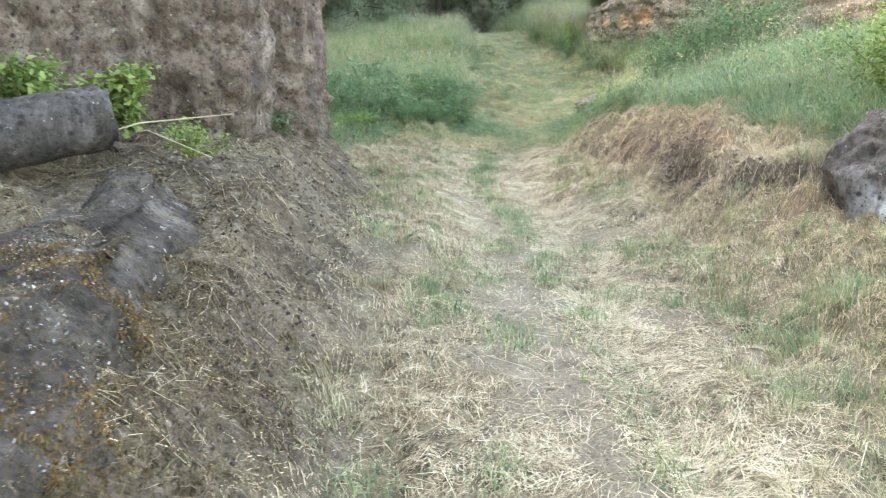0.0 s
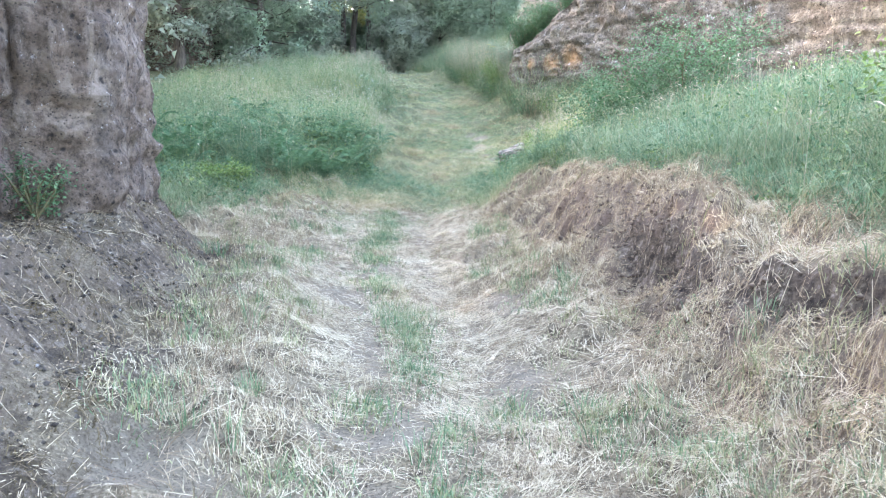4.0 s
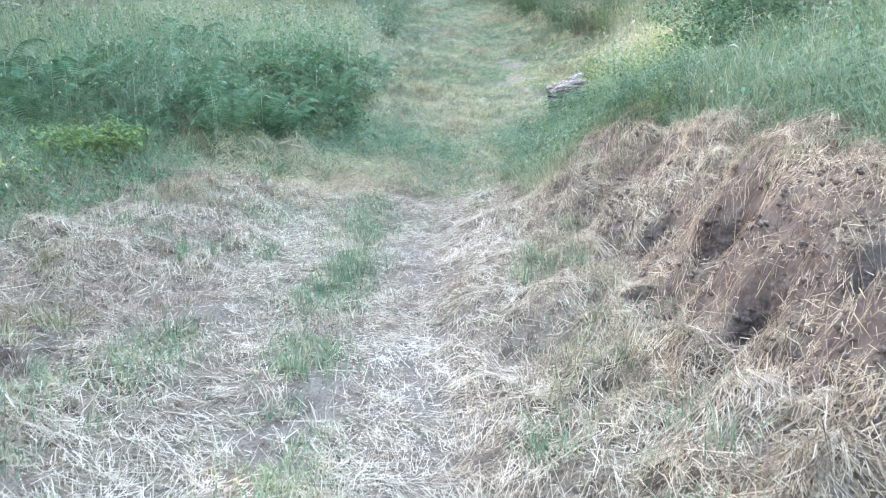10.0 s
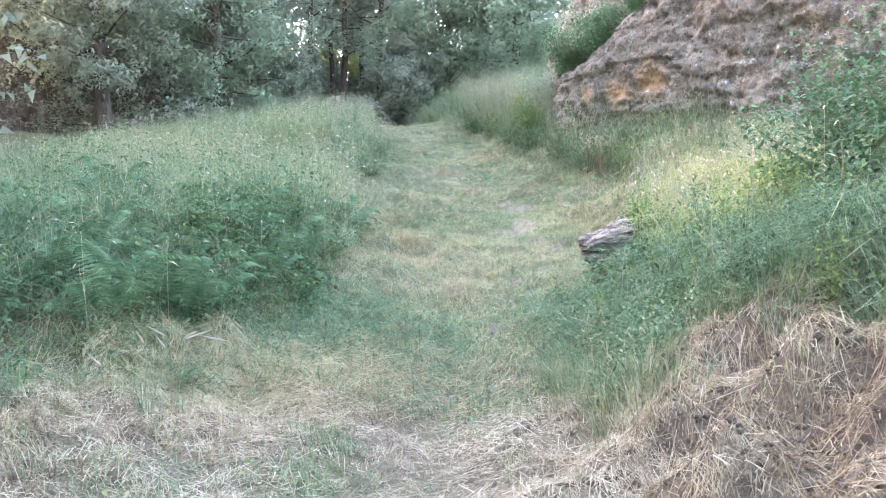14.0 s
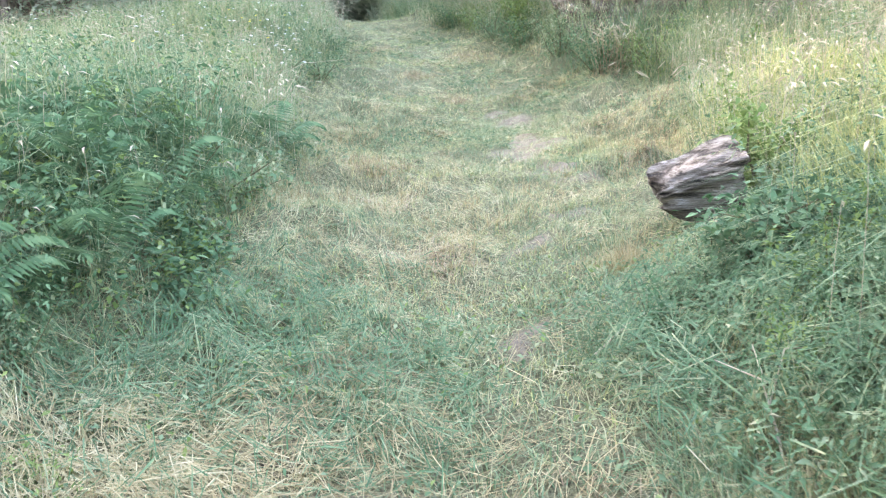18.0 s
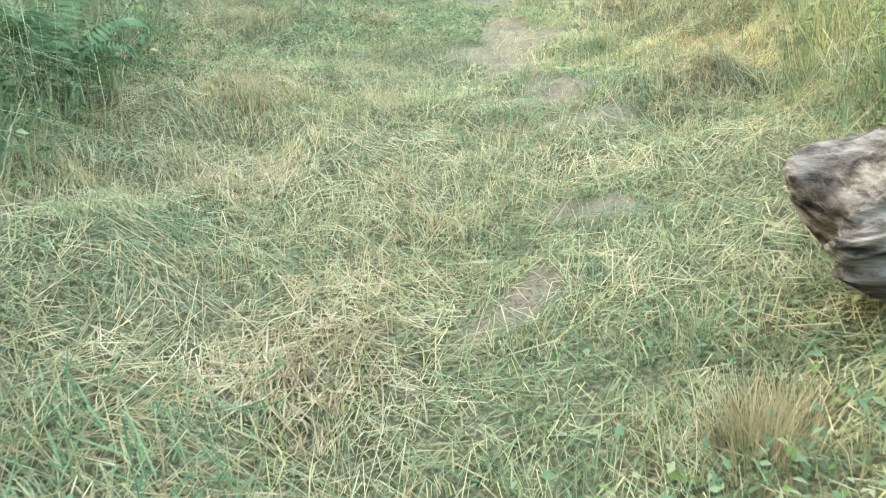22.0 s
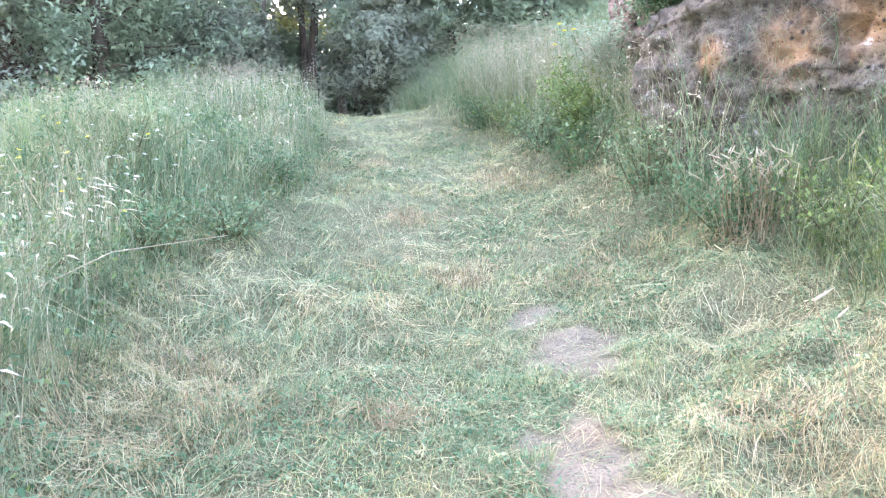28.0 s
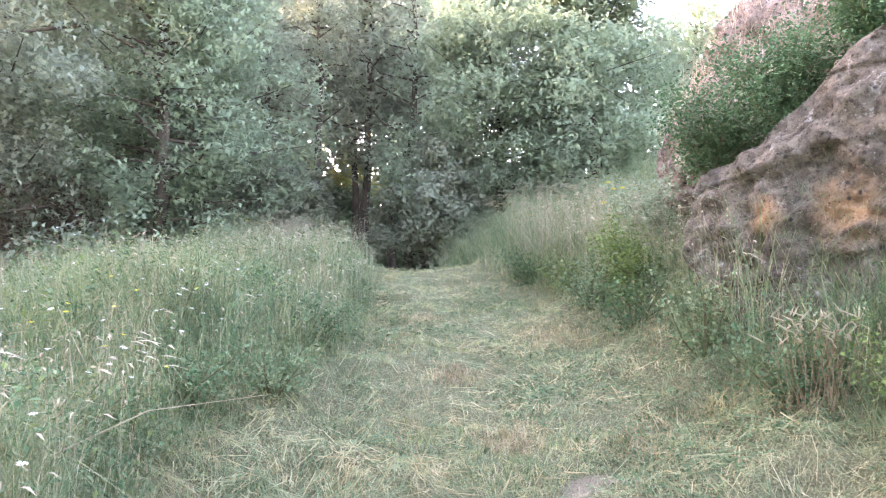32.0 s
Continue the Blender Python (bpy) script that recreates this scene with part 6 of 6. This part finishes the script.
# leafy weeds scattered through the uncut growth
def weed(mat, seed, label):
    g = np.random.default_rng(seed)
    n = 420
    k = g.integers(0, 9, n)
    tips = np.stack([g.normal(0, 0.2, 9), g.normal(0, 0.2, 9), g.uniform(0.3, 0.6, 9)], 1)
    p = tips[k] * g.uniform(0.02, 1, n)[:, None] + g.normal(0, 0.035, (n, 3))
    p[:, 2] = np.abs(p[:, 2])
    root = empty_thing("weed", 0, 0, 0, label, "weed", "weeds in the tall grass")
    solid("foliage", leaf_mesh("foliage", p, 0.042, 0.15, 0.42), mat, root)
    for t in tips[:3]:
        solid("stem", tubes("stem", [(np.array([[0, 0, 0], t * 0.5 + g.normal(0, 0.01, 3), t]), [0.004, 0.003, 0.0015])], 4), M_TWIG, root)
    return root


weeds = [weed(mt, 60 + k, "leafy green weed clump in the tall grass") for k, mt in enumerate((M_SHRUB, M_FERN, M_TALL, M_FERN))]
r = random.Random(9)
for k in range(150):
    if k < 100:
        wy = r.uniform(16.5, 35)
        wx = float(edge_left(wy)) - r.uniform(0.15, 3.0) if k % 2 else float(edge_right(wy)) + r.uniform(0.1, 2.2)
    elif k < 128:
        wx, wy = r.uniform(2.95, 4.6), r.uniform(15.4, 18.7)
    else:
        wx, wy = r.uniform(-1.6, 0.7), r.uniform(16.6, 19)
    m = pose(wx, wy, float(height(wx, wy)) - 0.04, 0, 0, r.uniform(0, 360))
    s = r.uniform(0.7, 1.4) * (0.55 if k >= 100 else 0.9)
    if k < 4:
        weeds[k].matrix_basis = m
        weeds[k].scale = (s, s, s)
    else:
        copy_thing(weeds[k % 4], m).scale = (s, s, s * r.uniform(0.8, 1.2))

# green tufts along the strip between the ruts
TUFTS = [(1.15, 5.75), (0.22, 5.5), (1.0, 6.6), (2.19, 5.7), (1.05, 9.6), (0.88, 11.0), (0.82, 12.4), (-0.4, 8.4), (0.0, 10.8), (2.7, 14.5), (0.1, 11.6), (2.3, 4.6), (0.93, 14.5), (0.68, 7.7), (2.4, 11.2), (0.0, 5.9)]


def tuft(label, mat, tall, count, seed, wide=0.012, spread_r=0.09, category="grass tuft", group=""):
    g = np.random.default_rng(seed)
    a, d = g.uniform(0, 2 * np.pi, count), g.random(count) ** 0.7
    me = fan("grass_tuft", np.cos(a) * d * spread_r, np.sin(a) * d * spread_r, -0.02 - 0.02 * d, a, d, tall * (1.1 - 0.5 * d), wide, 1.2)
    ob = tagged(new("grass_tuft", me), label, category, group)
    ob.data.materials.append(mat)
    return ob


kinds = [tuft("small uncut green grass tuft on the lane", M_TALL, 0.12, 80, 50 + k, 0.006, 0.17, group="tufts along the lane") for k in range(3)]
for k, (tx, ty) in enumerate(TUFTS):
    m = pose(tx, ty, float(height(tx, ty)), 0, 0, r.uniform(0, 360))
    if k < 3:
        kinds[k].matrix_basis = m
    else:
        copy_thing(kinds[k % 3], m).scale = [r.uniform(0.7, 1.3)] * 3
gold = tuft("dry golden grass tuft beside the log", M_GOLD, 0.2, 1100, 77, 0.0028, 0.24)
gold.matrix_basis = pose(3.32, 19.45, float(height(3.32, 19.45)))


# pale dry stalks and sticks
def stalk(points, rad, label, name="dry_stalk", mat=None, category="stalk", extra=()):
    base = points[0]
    root = empty_thing(name, *base, label, category)
    pts = [np.array(p, float) - np.array(base) for p in points]
    solid("stem", tubes("stem", [(np.array(pts), np.linspace(rad, rad * 0.45, len(pts)))], 6), mat or M_HEAD, root)
    for e in extra:
        q = np.array([np.array(p, float) - np.array(base) for p in e])
        solid("side_stem", tubes("side_stem", [(q, np.linspace(rad * 0.7, rad * 0.35, len(q)))], 5), mat or M_HEAD, root)
    return root


def gz(x, y, up=0.0):
    return (x, y, float(height(x, y)) + up)


stalk([(-2.2, 5.62, 0.9), (-1.93, 5.7, 0.985), (-1.36, 6.0, 1.03)], 0.0075, "long pale dry stick lying across the ledge plants", "stick")
stalk([(-1.95, 5.68, 0.93), (-1.84, 5.6, 0.945), (-1.34, 5.3, 0.80)], 0.006, "thin pale dry stick lying on the ledge", "stick")
stalk([gz(2.98, 17.2, 0.0), gz(2.99, 17.3, 0.1), gz(3.0, 17.42, 0.18)], 0.0055, "broken pale thistle stalk with side stems in the cut weeds", extra=[(gz(2.99, 17.35, 0.13), gz(3.12, 17.5, 0.2), gz(3.25, 17.55, 0.16)), (gz(3.0, 17.4, 0.18), gz(2.93, 17.6, 0.26)), (gz(3.0, 17.42, 0.2), gz(3.06, 17.6, 0.3))])
stalk([gz(2.75, 18.35, 0.04), gz(2.95, 18.5, 0.1), gz(3.2, 18.62, 0.09)], 0.006, "pale broken stalk lying on the cut grass")
stalk([gz(3.1, 16.6, 0.0), gz(3.12, 16.62, 0.18)], 0.006, "short pale broken stalk in the cut weeds")
stalk([gz(0.8, 26.7, 0.02), gz(0.55, 26.9, 0.35), gz(0.2, 27.1, 0.75)], 0.006, "pale leaning grass stalk at the edge of the lane")
stalk([gz(0.9, 25.4, 0.3), gz(1.4, 25.6, 0.8), gz(2.0, 25.9, 1.0)], 0.005, "long pale arching stalk over the tall grass")
for k, (dx, top, out) in enumerate([(0, 1.75, -0.45), (0.06, 1.6, -0.3), (0.12, 1.8, -0.55), (-0.08, 1.5, 0.15), (0.2, 1.35, 0.3)]):
    b = gz(5.5 + dx, 27.5 + 0.1 * k)
    stalk([b, (b[0] + out * 0.15, b[1], b[2] + top * 0.6), (b[0] + out * 0.5, b[1], b[2] + top * 0.95), (b[0] + out, b[1] + 0.05, b[2] + top)], 0.0035, "tall pale oat stem arching over the grass", "oat_stem", M_TALL, "grass stem")


# ripe barley heads by the cliff foot
def ear_plant(x, y, tall, seed, name="barley", label="dry brown barley stalks with pale bearded heads", n=18, spread_r=0.3, mat=None):
    g = np.random.default_rng(seed)
    root = empty_thing(name, x, y, float(height(x, y)) - 0.02, label, "barley")
    stems, heads = [], []
    for i in range(n):
        a, d = g.uniform(0, 6.28), spread_r * math.sqrt(g.random())
        b = np.array([math.cos(a) * d, math.sin(a) * d, 0])
        t = b + np.array([g.normal(0, 0.1), g.normal(0, 0.1), tall * g.uniform(0.7, 1.1)])
        h = t + np.array([g.normal(0, 0.06), g.normal(0, 0.04), 0.03 + 0.04 * g.random()])
        stems.append(([b, (b + t) / 2 + g.normal(0, 0.02, 3), t], [0.003, 0.0028, 0.002]))
        heads.append((np.array([t, t * 0.7 + h * 0.3, t * 0.2 + h * 0.8, h + (h - t) * 0.4]), [0.003, 0.007, 0.006, 0.001]))
    for pts, rad in stems:
        solid("stem", tubes("stem", [(np.array(pts), rad)], 4), mat or M_BROWN, root)
    for pts, rad in heads:
        solid("seed_head", tubes("seed_head", [(pts, rad)], 6), M_HEAD, root)
    return root


ear_plant(5.85, 27.2, 0.64, 3, n=38, spread_r=0.24)
ear_plant(6.08, 27.3, 0.6, 4, n=34, spread_r=0.22)
ear_plant(6.45, 26.9, 0.75, 5, "barley", "yellow ripening barley stalks beside the lane", 9, 0.15, M_YELLOW)
ear_plant(5.2, 24.2, 0.55, 6, "barley", "dry brown barley stalks with pale bearded heads", 8)
ear_plant(0.2, 17.2, 0.4, 7, "barley", "pale bearded grass heads leaning over the cut grass", 9, 0.5, M_TALL)


# flowers
def flower(petal, label, group, size=0.028, petals=7, tall=1.0):
    root = empty_thing("wildflower", 0, 0, 0, label, "flower", group)
    solid("stem", tubes("stem", [(np.array([[0, 0, 0], [0.02, 0, tall * 0.5], [0, 0.02, tall]]), [0.003, 0.0025, 0.002])], 4), M_TALL, root)
    p, f = [], []
    for i in range(petals):
        a = 2 * math.pi * i / petals
        b = len(p)
        p += [(0, 0.02, tall), (size * 0.7 * math.cos(a - 0.3), 0.02 + size * 0.7 * math.sin(a - 0.3), tall + 0.008), (size * math.cos(a), 0.02 + size * math.sin(a), tall + 0.004), (size * 0.7 * math.cos(a + 0.3), 0.02 + size * 0.7 * math.sin(a + 0.3), tall + 0.008)]
        f.append((b, b + 1, b + 2, b + 3))
    me = bpy.data.meshes.new("petals")
    me.from_pydata(p, [], f)
    solid("petals", me, petal, root)
    return root


white = flower(M_WHITE, "small white flower head above the tall grass", "white flowers in the grass", 0.022)
yellow = flower(M_YPETAL, "small yellow flower above the tall grass", "yellow flowers in the grass", 0.022)
for k in range(84):
    if k < 58:
        fx, fy = r.gauss(0.85, 0.5), r.gauss(26.2, 1.2)
    else:
        fx, fy = r.uniform(-2.5, 1.6), r.uniform(21, 33)
    fx = min(fx, float(edge_left(fy)) - 0.1)
    src = white if k % 6 else yellow
    m = pose(fx, fy, float(height(fx, fy)), r.uniform(-25, 5), r.uniform(-14, 14), r.uniform(0, 360))
    if k in (0, 1):
        src.matrix_basis = m
    else:
        copy_thing(src, m).scale = [1, 1, r.uniform(0.8, 1.1)]
for fx, fy, up in ((5.2, 31.0, 1.75), (5.28, 31.1, 1.6), (5.16, 31.15, 1.5), (5.35, 30.9, 1.55)):
    c = copy_thing(yellow, pose(fx, fy, float(height(fx, fy)), -15, 0, 0))
    c.scale = (1.8, 1.8, up)
c = copy_thing(white, pose(6.15, 26.9, float(height(6.15, 26.9)), -40, 0, 0))
c.scale = (1.6, 1.6, 0.9)


# dry grass hanging from the pink bank above the cliff
def bank_grass():
    src = bpy.data.objects["bank_upper"].data
    co = np.empty(len(src.vertices) * 3, np.float32)
    src.vertices.foreach_get("co", co)
    co = co.reshape(-1, 3)
    co = co[co[:, 2] > 4.0]
    p = co[RNG.integers(0, len(co), 9000)] + RNG.normal(0, 0.05, (9000, 3))
    blades("bank_grass", p[:, 0], p[:, 1], 0.3, 0.008, 1.4, M_STRAW, "dry pale grass hanging over the pink bank", base=p[:, 2])


bank_grass()


# dry moss and crumbs lying over the ledge
def ledge_moss():
    src = bpy.data.objects["rock_ledge"].data
    co = np.empty(len(src.vertices) * 3, np.float32)
    src.vertices.foreach_get("co", co)
    co = co.reshape(-1, 3)
    co = co[(co[:, 2] > -0.3) & (co[:, 1] > 0.5) & (co[:, 0] > -2.0)]
    keep = RNG.random(len(co)) < 0.15 + 0.85 * smooth(0.4, 0.65, vnoise(co[:, 0] + co[:, 2], co[:, 1], 0.3, 27))
    co = co[keep]
    p = co[RNG.integers(0, len(co), 36000)] + RNG.normal(0, 0.03, (36000, 3)) * np.array([1, 1, 0.3])
    blades("ledge_moss", p[:, 0], p[:, 1], 0.016, 0.005, 1.6, M_MOSS, "brown dry moss tufts over the rock ledge", "moss", base=p[:, 2])
    rust = co[vnoise(co[:, 0] + co[:, 2], co[:, 1], 0.45, 30) > 0.62]
    p = rust[RNG.integers(0, len(rust), 16000)] + RNG.normal(0, 0.025, (16000, 3)) * np.array([1, 1, 0.3])
    blades("rust_moss", p[:, 0], p[:, 1], 0.018, 0.005, 1.6, M_RUST, "rust-brown moss patches on the rock ledge", "moss", base=p[:, 2])
    q = co[RNG.integers(0, len(co), 4200)] + RNG.normal(0, 0.02, (4200, 3)) * np.array([1, 1, 0.2])
    tagged(solid("lichen", leaf_mesh("lichen", q + np.array([0, 0, 0.003]), 0.012, 0.0, 0.9), M_LICHEN), "pale grey lichen flakes on the rock ledge", "lichen", kind="stuff")
    q = co[RNG.integers(0, len(co), 5000)] + RNG.normal(0, 0.03, (5000, 3)) * np.array([1, 1, 0.2])
    tagged(solid("leaf_litter", leaf_mesh("leaf_litter", q + np.array([0, 0, 0.006]), 0.009, 0.0, 0.6), M_BROWN), "small dead leaves caught on the rock ledge", "litter", kind="stuff")


ledge_moss()
